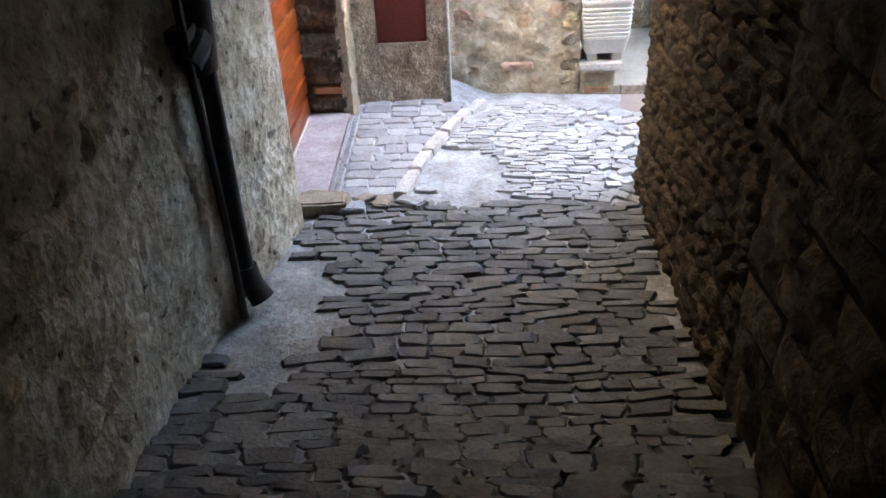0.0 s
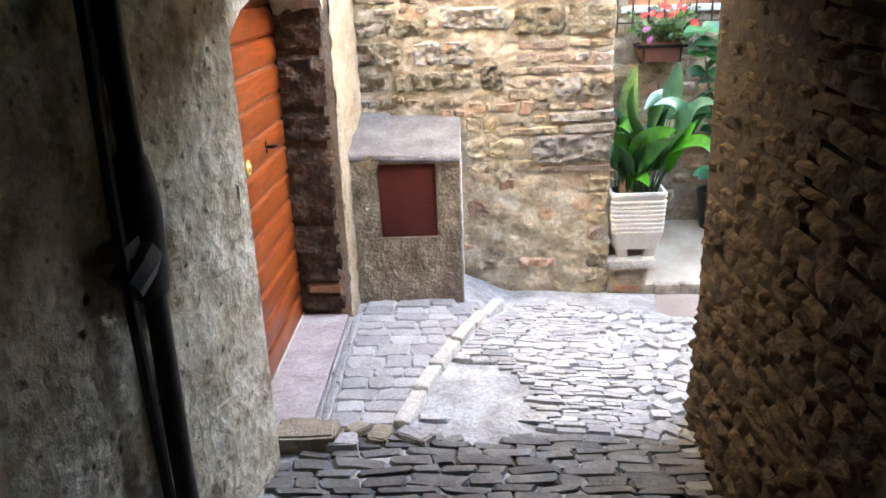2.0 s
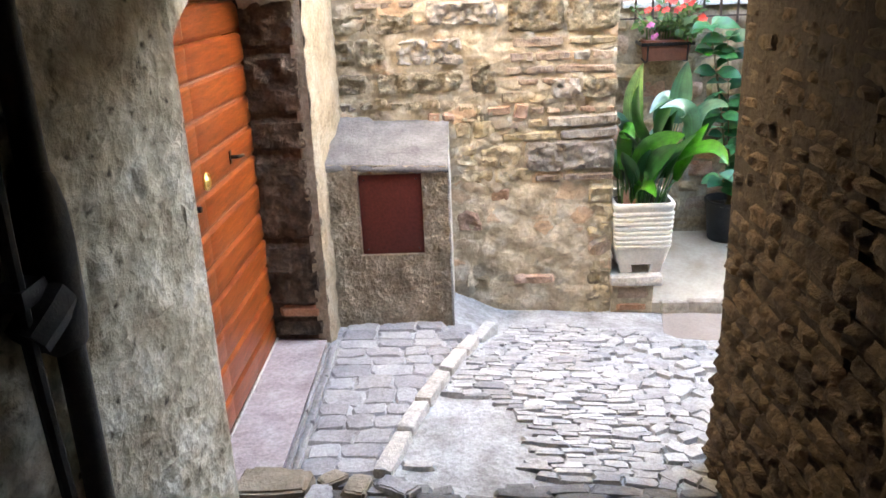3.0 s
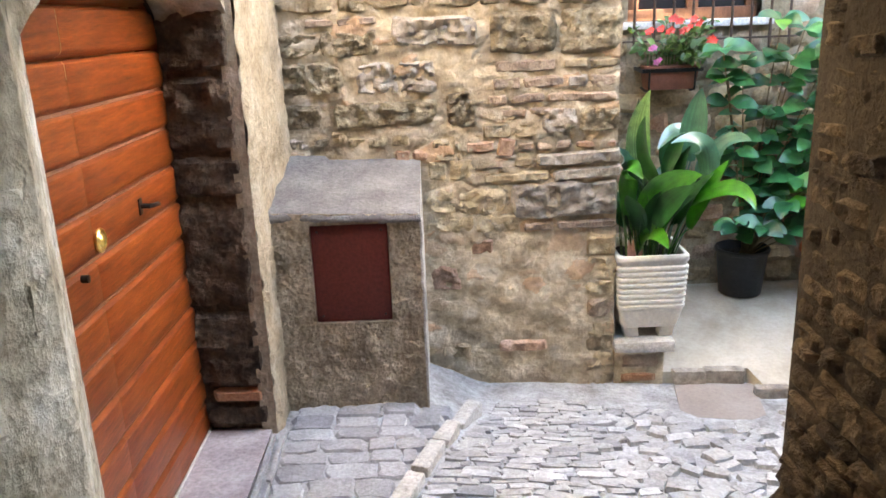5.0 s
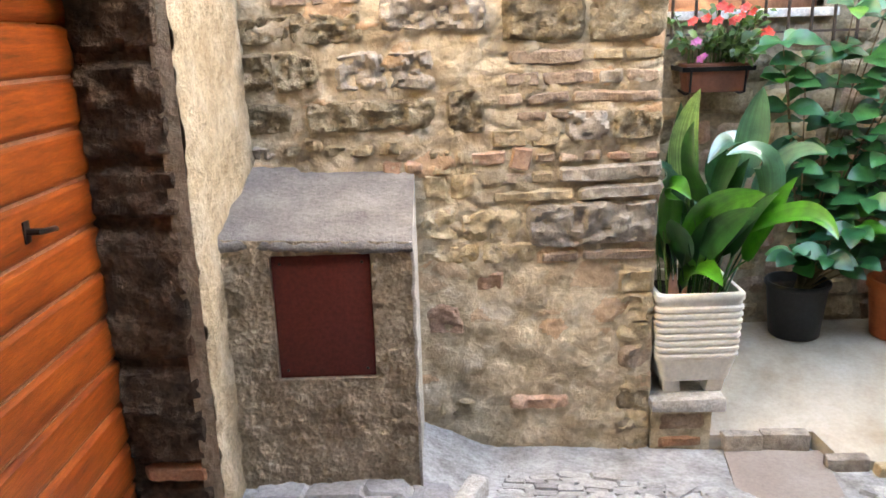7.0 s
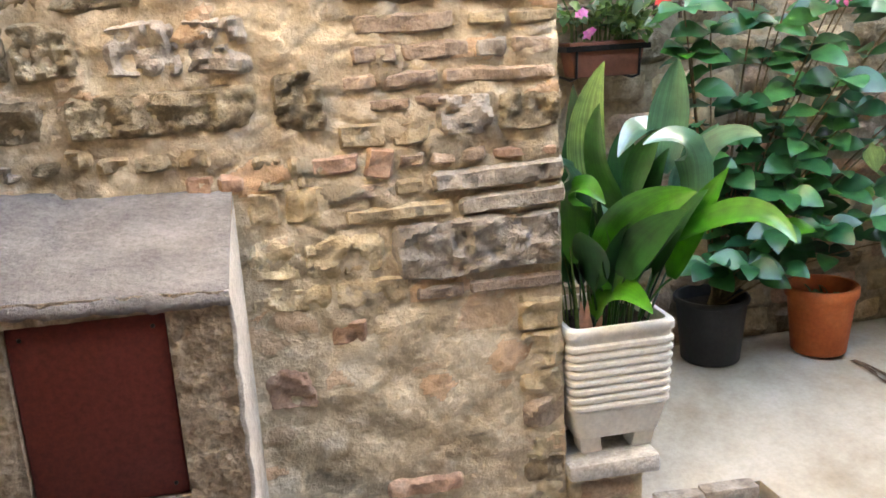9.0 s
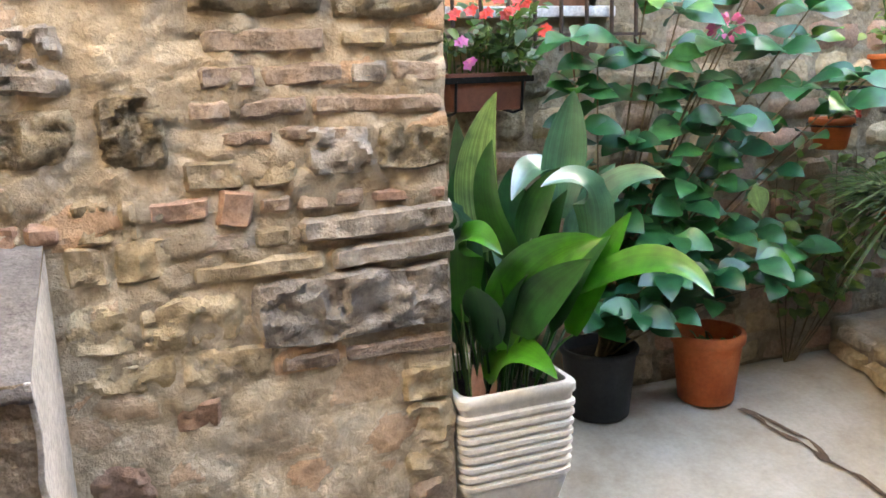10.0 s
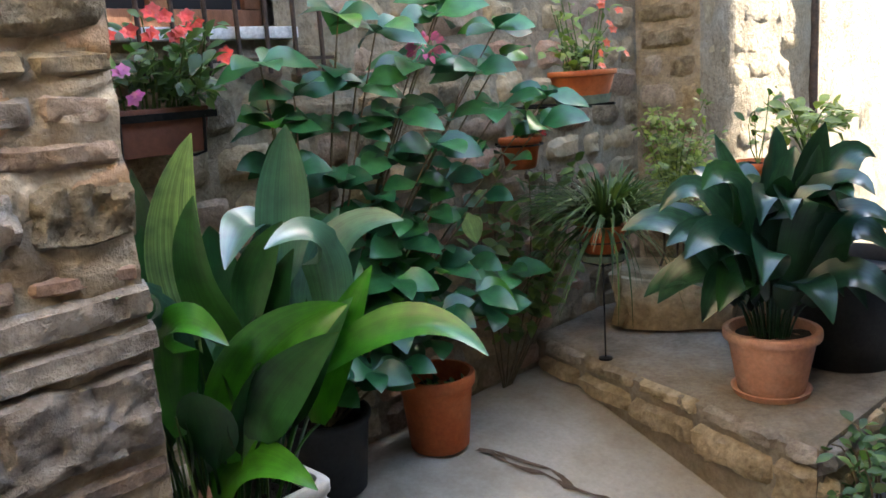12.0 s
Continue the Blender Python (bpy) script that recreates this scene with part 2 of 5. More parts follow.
M["leaf_big"] = foliage("broad_green_leaf", (0.008, 0.05, 0.016), (0.028, 0.11, 0.026), 0.34, False, 0.16, 0.06, 0.5)
M["leaf_fresh"] = foliage("fresh_green_leaf", (0.032, 0.17, 0.012), (0.075, 0.26, 0.022), 0.28, False, 0.14, 0.15)
M["leaf_pale"] = foliage("pale_streaked_leaf", (0.10, 0.20, 0.07), (0.20, 0.32, 0.14), 0.34, False, 0.4, 0.15)
# Blue of the reflected sky is mixed into this leaf's base colour.
M["leaf_sky_tinted"] = foliage("glossy_sky_tinted_leaf", (0.035, 0.12, 0.075), (0.08, 0.20, 0.13), 0.36, False, 0.25, 0.08, 1.0)
M["leaf_dark"] = foliage("dark_broad_leaf", (0.007, 0.036, 0.022), (0.026, 0.085, 0.042), 0.30, False, 0.3, 0.06, 0.55)
M["leaf_shrub"] = foliage("shrub_leaf", (0.010, 0.075, 0.036), (0.055, 0.235, 0.075), 0.34, False, trans=0.10, spec=0.55)
M["leaf_small"] = foliage("small_leaf", (0.04, 0.10, 0.03), (0.13, 0.24, 0.06), 0.5)
M["leaf_vine"] = foliage("pale_vine_leaf", (0.07, 0.14, 0.03), (0.20, 0.30, 0.08), 0.45)
M["leaf_lime"] = foliage("lime_leaf", (0.10, 0.17, 0.03), (0.28, 0.36, 0.08), 0.55)
M["leaf_grass"] = foliage("narrow_striped_leaf", (0.02, 0.055, 0.015), (0.12, 0.18, 0.06), 0.5, trans=0.2, spec=0.3)
M["petal_red"] = foliage("red_petal", (0.75, 0.03, 0.025), (0.9, 0.12, 0.07), 0.6, trans=0.2)
M["petal_pink"] = foliage("mauve_petal", (0.5, 0.08, 0.35), (0.65, 0.25, 0.4), 0.6, trans=0.2)
M["petal_orange"] = foliage("orange_red_petal", (0.75, 0.10, 0.05), (0.85, 0.22, 0.1), 0.6, trans=0.2)
glass = bpy.data.materials.new("dark_window_glass")
_, gb = nodes_of(glass)
gb.inputs["Base Color"].default_value = (0.03, 0.03, 0.032, 1)
gb.inputs["Roughness"].default_value = 0.08
M["glass"] = glass


# ---- building helpers ----
def mesh_ob(name, bm, mat, parent=None, smooth=True):
    me = bpy.data.meshes.new(name)
    bmesh.ops.recalc_face_normals(bm, faces=bm.faces[:])
    bm.to_mesh(me)
    bm.free()
    me.materials.append(M[mat] if isinstance(mat, str) else mat)
    if smooth:
        me.polygons.foreach_set("use_smooth", [True] * len(me.polygons))
        me.set_sharp_from_angle(angle=radians(42))
    ob = new(name, me)
    if parent:
        ob.parent = parent
    return ob


def part(name, bm, mat, parent, label="", smooth=True):
    ob = mesh_ob(name, bm, mat, parent, smooth)
    return tagged(ob, label) if label else ob


def thing(name, label, category, group="", at=(0, 0, 0)):
    ob = new(name)
    ob.location = at
    ob.empty_display_size = 0.1
    return tagged(ob, label, category, group)


def structure(ob, label):
    return tagged(ob, label, kind="structure")


def add_box(bm, lo, hi, bevel=0.0):
    r = bmesh.ops.create_cube(bm, size=1)
    vs = r["verts"]
    for v in vs:
        v.co = Vector([lo[i] + (v.co[i] + 0.5) * (hi[i] - lo[i]) for i in range(3)])
    if bevel:
        es = list({e for v in vs for e in v.link_edges})
        bmesh.ops.bevel(bm, geom=es, offset=bevel, segments=2, affect="EDGES", profile=0.6)


def box_bm(lo, hi, bevel=0.0):
    bm = bmesh.new()
    add_box(bm, lo, hi, bevel)
    return bm


def jog(p, s, amp, seed=0.0):
    """A soft random shift of a point."""
    return noise.noise_vector(Vector(p) * s + Vector((seed, seed * 1.7, -seed))) * amp


def sheet(bm, us, vs, point, skip=None):
    """A grid of quads over the lists us and vs; point(u, v) gives its place."""
    grid = [[bm.verts.new(point(u, v)) for v in vs] for u in us]
    for i in range(len(us) - 1):
        for j in range(len(vs) - 1):
            if skip and skip((us[i] + us[i + 1]) / 2, (vs[j] + vs[j + 1]) / 2):
                continue
            bm.faces.new((grid[i][j], grid[i + 1][j], grid[i + 1][j + 1], grid[i][j + 1]))
    return grid


def steps(a, b, d):
    n = max(1, round((b - a) / d))
    return [a + (b - a) * i / n for i in range(n + 1)]


def lathe(bm, profile, n=28, at=(0, 0, 0), squash=1.0):
    rings = []
    for r, z in profile:
        rings.append([bm.verts.new((at[0] + r * math.cos(2 * math.pi * k / n), at[1] + squash * r * math.sin(2 * math.pi * k / n), at[2] + z)) for k in range(n)])
    for a, b in zip(rings, rings[1:]):
        for k in range(n):
            bm.faces.new((a[k], a[(k + 1) % n], b[(k + 1) % n], b[k]))
    for ring in (rings[0], rings[-1]):
        bm.faces.new(ring)


def tube(bm, pts, r0, r1=None, n=8):
    r1 = r0 if r1 is None else r1
    pts = [Vector(p) for p in pts]
    rings = []
    for i, p in enumerate(pts):
        d = (pts[min(i + 1, len(pts) - 1)] - pts[max(i - 1, 0)]).normalized()
        a = d.orthogonal().normalized()
        b = d.cross(a)
        r = r0 + (r1 - r0) * i / (len(pts) - 1)
        rings.append([bm.verts.new(p + (a * math.cos(2 * math.pi * k / n) + b * math.sin(2 * math.pi * k / n)) * r) for k in range(n)])
        if i:
            # keep the ring from twisting against the one before
            prev = rings[-2]
            best = min(range(n), key=lambda s: sum((prev[k].co - rings[-1][(k + s) % n].co).length for k in range(n)))
            rings[-1] = rings[-1][best:] + rings[-1][:best]
    for a, b in zip(rings, rings[1:]):
        for k in range(n):
            bm.faces.new((a[k], a[(k + 1) % n], b[(k + 1) % n], b[k]))
    bm.faces.new(rings[0])
    bm.faces.new(rings[-1])


def bez(a, c, b, n):
    a, b, c = Vector(a), Vector(b), Vector(c)
    return [a * (1 - t) ** 2 + c * 2 * t * (1 - t) + b * t * t for t in (i / n for i in range(n + 1))]


WALL_TURN = {"south": 0, "east": 90, "west": -90}


def stone_bm(w, h, proud, seed, rough=0.006, soft=0.014, res=0.03, wob=0.08):
    """One wall stone, its face towards -y, with an uneven outline, rolled edges and a broken face."""
    bm = bmesh.new()
    nx, nz = max(4, min(28, round(w / res))), max(4, min(14, round(h / res)))
    us = [-0.5 + i / nx for i in range(nx + 1)]
    vs = [-0.5 + i / nz for i in range(nz + 1)]
    soft = min(soft, w * 0.3, h * 0.3)

    def point(u, v):
        x, z = u * w, v * h
        e = min(w / 2 - abs(x), h / 2 - abs(z))
        k = min(1.0, e / soft)
        k = math.sin(k * math.pi / 2)
        j = jog((x + seed * 3.1, 0.0, z), 9.0, min(w, h) * wob, seed)
        y = 0.014 - (proud + 0.014) * k
        f = jog((x, seed, z), 16.0, rough, seed).y + jog((x, seed, z), 38.0, rough * 0.9, seed).y + jog((x, seed, z), 85.0, rough * 0.45, seed).y
        # square the corners off unevenly
        cx, cz = 1 - 0.04 * (2 * v) ** 2, 1 - 0.05 * (2 * u) ** 2
        return (x * cx + j.x, y + f * k * 1.6, z * cz + j.z)

    sheet(bm, us, vs, point)
    return bm


class Face:
    """A wall's face: places stones on it by the distance along it and the height."""

    def __init__(self, wall, origin, turn):
        self.wall, self.m, self.n, self.flat, self.fine = wall, pose(*origin, 0, 0, turn), 0, 1.0, 1.0

    def stone(self, a0, a1, z0, z1, mat, proud=0.012, rough=0.006, name="stone", soft=0.010, gap=0.002, res=0.022, tilt=0.0, wob=0.09):
        self.n += 1
        seed = (self.n * 0.731 + a0 * 3.3 + z0 * 5.1) % 17
        bm = stone_bm(a1 - a0 - gap, z1 - z0 - gap, proud * self.flat, seed, rough, soft, res * self.fine, wob)
        ob = part(name, bm, mat, self.wall)
        ob.matrix_local = self.m @ pose((a0 + a1) / 2, 0, (z0 + z1) / 2, 0, tilt, 0)
        return ob

    def course(self, z0, z1, breaks, mat, rnd, **kw):
        mats = mat if isinstance(mat, (list, tuple)) else [mat]
        for a0, a1 in zip(breaks, breaks[1:]):
            d0, d1 = rnd.uniform(0, 0.004), rnd.uniform(0, 0.004)
            self.stone(a0, a1, z0 + d0, z1 - d1, rnd.choice(mats), tilt=rnd.uniform(-1.5, 1.5), **kw)

    def fill(self, a0, a1, z0, z1, heights, widths, mats, rnd, skip=None, proud=(0.006, 0.02), **kw):
        z = z0
        while z < z1 - 0.03:
            h = min(rnd.uniform(*heights), z1 - z)
            a = a0 - rnd.uniform(0, widths[0]) * 0.5
            a = max(a, a0)
            while a < a1 - 0.02:
                w = rnd.uniform(*widths)
                b = a1 if a1 - a - w < widths[0] * 0.6 else a + w
                zz, hh = z + rnd.uniform(-0.012, 0.012), h + rnd.uniform(-0.02, 0.012)
                if not (skip and skip((a + b) / 2, z + h / 2)):
                    self.stone(a, b, zz, zz + hh, rnd.choice(mats), rnd.uniform(*proud), tilt=rnd.uniform(-4, 4), **kw)
                a = b
            z += h


def wall_sheet(bm, p0, p1, z0, z1, amp=0.012, res=0.06, lean=0.0, depth=0.5, skip=None):
    """An uneven wall face from p0 to p1 (plan), its outside to the right of that way, with the wall's body behind it."""
    p0, p1 = Vector(p0), Vector(p1)
    d = (p1 - p0)
    n = Vector((d.y, -d.x)).normalized()
    us, vs = steps(0, 1, res / d.length), steps(z0, z1, res)

    def point(u, v):
        p = p0 + d * u
        k = 0.0 if u in (0, 1) else 1.0
        j = jog((p.x, p.y, v), 6.0, amp, 3.0).x + jog((p.x, p.y, v), 17.0, amp * 0.7, 1.0).y
        q = p + n * (j * k - lean * (v - z0))
        return (q.x, q.y, v)

    sheet(bm, us, vs, point, skip)
    # body: back and sides
    a, b = p0 - n * depth, p1 - n * depth
    c = [[bm.verts.new((p.x, p.y, z)) for z in (z0, z1)] for p in (p0, a, b, p1)]
    for s, t in zip(c, c[1:]):
        bm.faces.new((s[0], t[0], t[1], s[1]))
    bm.faces.new([q[1] for q in c])


def rubble_sheet(name, p0, p1, z0, z1, res, cell, depth, amp, seed):
    """A wall face of many irregular stones bedded in mortar, as one uneven surface, with the tone of each stone."""
    p0, p1 = Vector(p0), Vector(p1)
    d = p1 - p0
    length = d.length
    n = Vector((d.y, -d.x)).normalized()
    us, vs = steps(0, length, res), steps(z0, z1, res)
    verts, tones = [], []
    for u in us:
        base = p0 + d * (u / length)
        for v in vs:
            w = jog((u, seed, v), 7.0, 0.30, seed) + jog((u, seed, v), 20.0, 0.12, seed)
            q = Vector((u / cell[0] + w.x, seed, v / cell[1] + w.z))
            dist, pts = noise.voronoi(q, distance_metric="DISTANCE", exponent=2.5)
            edge = min(1.0, (dist[1] - dist[0]) * 3.2)
            c = pts[0]
            r1, r2, r3 = noise.cell(c * 3.7), noise.cell(c * 5.3 + Vector((9, 2, 4))), noise.cell(c * 2.9 + Vector((1, 7, 3)))
            bury = max(0.0, min(1.0, 0.55 + 0.9 * noise.noise(Vector((u * 1.6, seed, v * 1.6)))))
            bare = 0.50 + 0.50 * min(1.0, max(0.0, (v - 0.45) / 0.45))
            h = amp * (0.35 + 0.65 * abs(r1)) * math.sin(edge * math.pi / 2) * (0.35 + 0.65 * bury) * bare
            tilt = ((q.x - c.x) * r2 + (q.z - c.z) * r3) * amp * 0.7 * edge * bare
            fine = jog((u, seed, v), 12.0, amp * 0.7, seed).y + jog((u, seed, v), 30.0, amp * 0.3, seed).y + jog((u, seed, v), 70.0, amp * 0.12, seed).y
            e = base + n * (h + tilt + fine - amp * 0.5)
            verts.append((e.x, e.y, v))
            tones.append(0.4 if edge < 0.25 else 0.5 + 0.5 * r1)
    nv = len(vs)
    faces = [(i * nv + j, (i + 1) * nv + j, (i + 1) * nv + j + 1, i * nv + j + 1) for i in range(len(us) - 1) for j in range(nv - 1)]
    # the wall's body behind the face
    k = len(verts)
    a, b = p0 - n * depth, p1 - n * depth
    for p in (p0 - n * amp * 0.5, a, b, p1 - n * amp * 0.5):
        verts += [(p.x, p.y, z0), (p.x, p.y, z1)]
        tones += [0.4, 0.4]
    faces += [(k, k + 2, k + 3, k + 1), (k + 2, k + 4, k + 5, k + 3), (k + 4, k + 6, k + 7, k + 5), (k + 1, k + 3, k + 5, k + 7)]
    me = bpy.data.meshes.new(name)
    me.from_pydata(verts, [], faces)
    me.attributes.new("tone", "FLOAT", "POINT").data.foreach_set("value", tones)
    me.polygons.foreach_set("use_smooth", [True] * len(me.polygons))
    me.materials.append(M["rubble_face"])
    me.validate()
    return new(name, me)


# ---- the ground ----
def smooth_step(a, b, x):
    k = min(1.0, max(0.0, (x - a) / (b - a)))
    return k * k * (3 - 2 * k)


def ground_z(x, y):
    z = -0.045 * min(max(0.0, x), 1.6) - 0.13 * smooth_step(4.5, 5.8, y) * smooth_step(0.05, 0.45, x)
    return z + 0.21 * max(0.0, 2.3 - max(y, -0.6)) - 0.012


def kerb_x(y):
    return -0.12 + 0.20 * (y - 3.94) + 0.075 * (y - 3.94) ** 2


core_x, core_y = steps(-1.2, 2.6, 0.06), steps(-0.6, 6.0, 0.06)
bm = bmesh.new()
sheet(bm, [-60, -20, -6, -3] + core_x + [4, 8, 20, 60], [-60, -20, -6, -2] + core_y + [8, 14, 30, 60],
      lambda x, y: (x, y, ground_z(x, y) + jog((x, y, 0), 4.0, 0.010).z + jog((x, y, 0), 15.0, 0.006).z))
structure(mesh_ob("ground", bm, "ground"), "grey cement and grit between worn paving stones")

# ---- walls ----
RND = random.Random(7)
# Tops lie above the view; heights are picked for sky light and sun bounce.
LEFT_H, BACK_H, OVER_H = 5.2, 2.9, 3.1

# passage, wall with the drainpipe
bm = bmesh.new()
wall_sheet(bm, (-0.98, -2.2), (-0.85, 2.46), -0.2, OVER_H, 0.03, 0.08, depth=1.0)
wall_sheet(bm, (-0.85, 2.46), (-0.575, 3.69), -0.2, OVER_H, 0.014, 0.03, depth=1.0)
wall_sheet(bm, (-0.575, 3.69), (-0.665, 3.93), -0.2, OVER_H, 0.0, 0.045, depth=0.6)
wall_sheet(bm, (-0.665, 3.93), (-0.80, 4.0), -0.2, OVER_H, 0.0, 0.045, depth=0.4)
wall_west = structure(mesh_ob("wall_west", bm, "passage_plaster"), "worn lime-plastered rubble wall of the passage")

ww = Face(wall_west, (-0.85, 2.46, 0), 77.4)
PLASTER = ["passage_plaster"]
ww.fill(0.0, 1.25, 0.0, 2.0, (0.10, 0.20), (0.14, 0.36), PLASTER, RND, proud=(-0.006, 0.003), rough=0.010, res=0.03)
ww2 = Face(wall_west, (-0.887, 1.12, 0), 88.4)
ww2.fill(0.0, 1.34, 0.1, 2.0, (0.12, 0.22), (0.2, 0.4), PLASTER, RND, proud=(0.0, 0.012), rough=0.012, res=0.05)

ARCH_Y, ARCH_R, SPRING, RISE = 4.58, 0.60, 1.52, 0.30


def arch_z(y):
    k = min(1.0, abs(y - ARCH_Y) / (ARCH_R if y > ARCH_Y else ARCH_R + 0.2))
    return SPRING + RISE * math.sqrt(max(0.0, 1 - k ** 2.4))


# the wall over the door, with the arched opening's underside
bm = bmesh.new()
ys = steps(3.78, 5.18, 0.05)
for xb in (-0.80,):
    face_x = lambda y: -0.620 + 0.085 * (y - 3.80)
    low = [[bm.verts.new((x, y, arch_z(y) + 0.012 * noise.noise(Vector((y * 9, 0, 0))))) for x in (face_x(y), xb)] for y in ys]
    top = [[bm.verts.new((x, y, LEFT_H)) for x in (face_x(y), xb)] for y in ys]
    for i in range(len(ys) - 1):
        bm.faces.new((low[i][0], low[i + 1][0], top[i + 1][0], top[i][0]))
        bm.faces.new((low[i][0], low[i][1], low[i + 1][1], low[i + 1][0]))
        bm.faces.new((top[i][0], top[i + 1][0], top[i + 1][1], top[i][1]))
add_box(bm, (-2.6, 3.0, -0.2), (-0.86, 6.4, LEFT_H))
structure(mesh_ob("wall_over_door", bm, "passage_plaster"), "plastered wall above the arched doorway")

# the pier behind the door, dark jamb on its near side and pale plaster towards the court
bm = bmesh.new()
wall_sheet(bm, (-0.86, 5.17), (-0.50, 5.14), -0.2, LEFT_H, 0.006, 0.05, depth=0.3)
pier = structure(mesh_ob("wall_pier", bm, "jamb"), "dark stone door jamb set in the wall")
jamb = Face(pier, (-0.79, 5.155, 0), -4)
for z0, z1 in ((0.02, 0.13), (0.19, 0.53), (0.535, 0.975), (0.98, 1.145), (1.15, 1.44), (1.445, 1.80), (1.81, 2.2)):
    jamb.stone(0.0, 0.292, z0, z1, "jamb", 0.016, 0.012, soft=0.012, res=0.022, gap=0.003, wob=0.02)
jamb.stone(0.05, 0.285, 0.125, 0.195, "red_brick", 0.02, 0.004, "brick", res=0.03)
bm = bmesh.new()
wall_sheet(bm, (-0.474, 5.136), (-0.440, 5.86), -0.2, LEFT_H, 0.014, 0.025, depth=0.06)
for v in bm.verts:
    # the broken edge that laps over the jamb
    if v.co.y < 5.15:
        v.co.x -= max(0.0, 0.010 + 0.055 * noise.noise(Vector((0, 0, v.co.z * 4.5))) + 0.03 * noise.noise(Vector((3, 0, v.co.z * 15))))
        v.co.y -= 0.012
structure(mesh_ob("wall_plaster", bm, "cream_plaster"), "cream plaster with a broken edge beside the door jamb")

# back wall of the court
BACK_Y = 5.80
wall_north = structure(rubble_sheet("wall_north", (-0.50, BACK_Y), (1.035, BACK_Y), -0.3, 1.9, 0.0095, (0.15, 0.085), 0.9, 0.0155, 4.0), "tan rubble and brick wall with wide mortar joints")
nw = Face(wall_north, (0, BACK_Y, 0), 0)
nw.flat, nw.fine = 0.55, 0.6
ALL = ["stone", "rubble", "smear"]
# upper stones
nw.course(1.62, 1.86, [-0.46, -0.2, 0.12, 0.42, 0.72, 1.045], ["rubble", "stone"], RND, proud=0.02, rough=0.01)
# Block above the view, made tall to cut sky light to the passage.
structure(mesh_ob("wall_north_upper", box_bm((-0.50, BACK_Y, 1.9), (1.035, BACK_Y + 0.9, 4.8)), "mortar"), "unseen upper wall, its height set to shade the passage")
nw.course(1.415, 1.61, [0.46, 0.765, 1.05], "rubble", RND, proud=0.028, rough=0.010, soft=0.025)
nw.course(1.46, 1.60, [0.03, 0.42], "grey_stone", RND, proud=0.026, rough=0.016)
nw.course(1.56, 1.61, [-0.34, -0.2, -0.02], "brick", RND, proud=0.016, name="brick")
nw.course(1.43, 1.55, [-0.46, -0.28, -0.02], "rubble", RND, proud=0.012, rough=0.014)
nw.course(1.27, 1.42, [-0.47, -0.34, -0.18], "rubble", RND, proud=0.016, rough=0.018)
nw.course(1.265, 1.415, [-0.13, 0.06, 0.23], "grey_stone", RND, proud=0.012, rough=0.02)
nw.course(1.12, 1.245, [-0.46, -0.285], "rubble", RND, proud=0.018, rough=0.012)
nw.course(1.12, 1.245, [-0.25, 0.235], "rubble", RND, proud=0.020, rough=0.014)
nw.course(1.10, 1.27, [0.26, 0.40], "rubble", RND, proud=0.018, rough=0.016)
# brick quoins at the free end
nw.course(1.335, 1.405, [0.48, 0.76], "brick", RND, proud=0.012, name="brick")
nw.course(1.345, 1.40, [0.78, 0.90, 1.04], ["brick", "stone"], RND, proud=0.014, name="brick")
nw.course(1.262, 1.328, [0.47, 0.60, 0.80, 0.90, 1.035], ["brick", "brick", "grey_stone"], RND, proud=0.012, name="brick")
nw.course(1.195, 1.256, [0.44, 0.545, 0.71, 1.035], "brick", RND, proud=0.012, name="brick")
nw.course(1.14, 1.188, [0.50, 0.63, 0.83], "brick", RND, proud=0.010, name="brick")
nw.course(1.06, 1.185, [0.69, 0.85, 1.045], ["rubble", "grey_stone"], RND, proud=0.018, rough=0.014)
nw.course(1.045, 1.13, [0.42, 0.56, 0.68], "stone", RND, proud=0.012, rough=0.01)
# rubble band
nw.fill(-0.45, 0.10, 1.04, 1.10, (0.05, 0.07), (0.06, 0.13), ["rubble", "stone", "grey_stone"], RND, proud=(0.004, 0.020), rough=0.014, res=0.018, wob=0.2)
nw.course(0.955, 1.02, [0.02, 0.10, 0.18], "pink", RND, proud=0.014)
nw.course(0.95, 1.055, [0.19, 0.28, 0.335], ["rubble", "stone"], RND, proud=0.016, rough=0.014)
nw.course(0.985, 1.05, [0.34, 0.48], "pink", RND, proud=0.018, rough=0.008)
nw.stone(0.485, 0.575, 0.965, 1.06, "pink", 0.02, 0.006, tilt=14)
nw.course(0.985, 1.04, [0.575, 0.66, 0.745, 0.83], ["pink", "brick"], RND, proud=0.014, name="brick")
nw.course(0.988, 1.032, [0.84, 1.035], "pink", RND, proud=0.012, name="brick")
# two grey ledge stones
nw.stone(0.665, 1.055, 0.915, 0.985, "grey_stone", 0.034, 0.008, tilt=-2)
nw.stone(0.735, 1.055, 0.848, 0.91, "grey_stone", 0.036, 0.006, tilt=-2)
nw.course(0.905, 0.97, [0.44, 0.56, 0.655], ["brick", "stone"], RND, proud=0.014)
nw.stone(0.42, 0.73, 0.842, 0.90, "stone", 0.02, 0.006, tilt=-2)
nw.course(0.86, 0.97, [0.17, 0.26, 0.40], ["smear", "stone"], RND, proud=0.008, rough=0.010)
# large broken stone
nw.stone(0.545, 1.045, 0.668, 0.845, "grey_stone", 0.032, 0.013, soft=0.016, res=0.022, tilt=-1)
nw.course(0.605, 0.662, [0.60, 0.755, 1.04], "brick", RND, proud=0.016, name="brick")
nw.course(0.70, 0.84, [0.15, 0.30, 0.53], "smear", RND, proud=0.004, rough=0.011, wob=0.18)
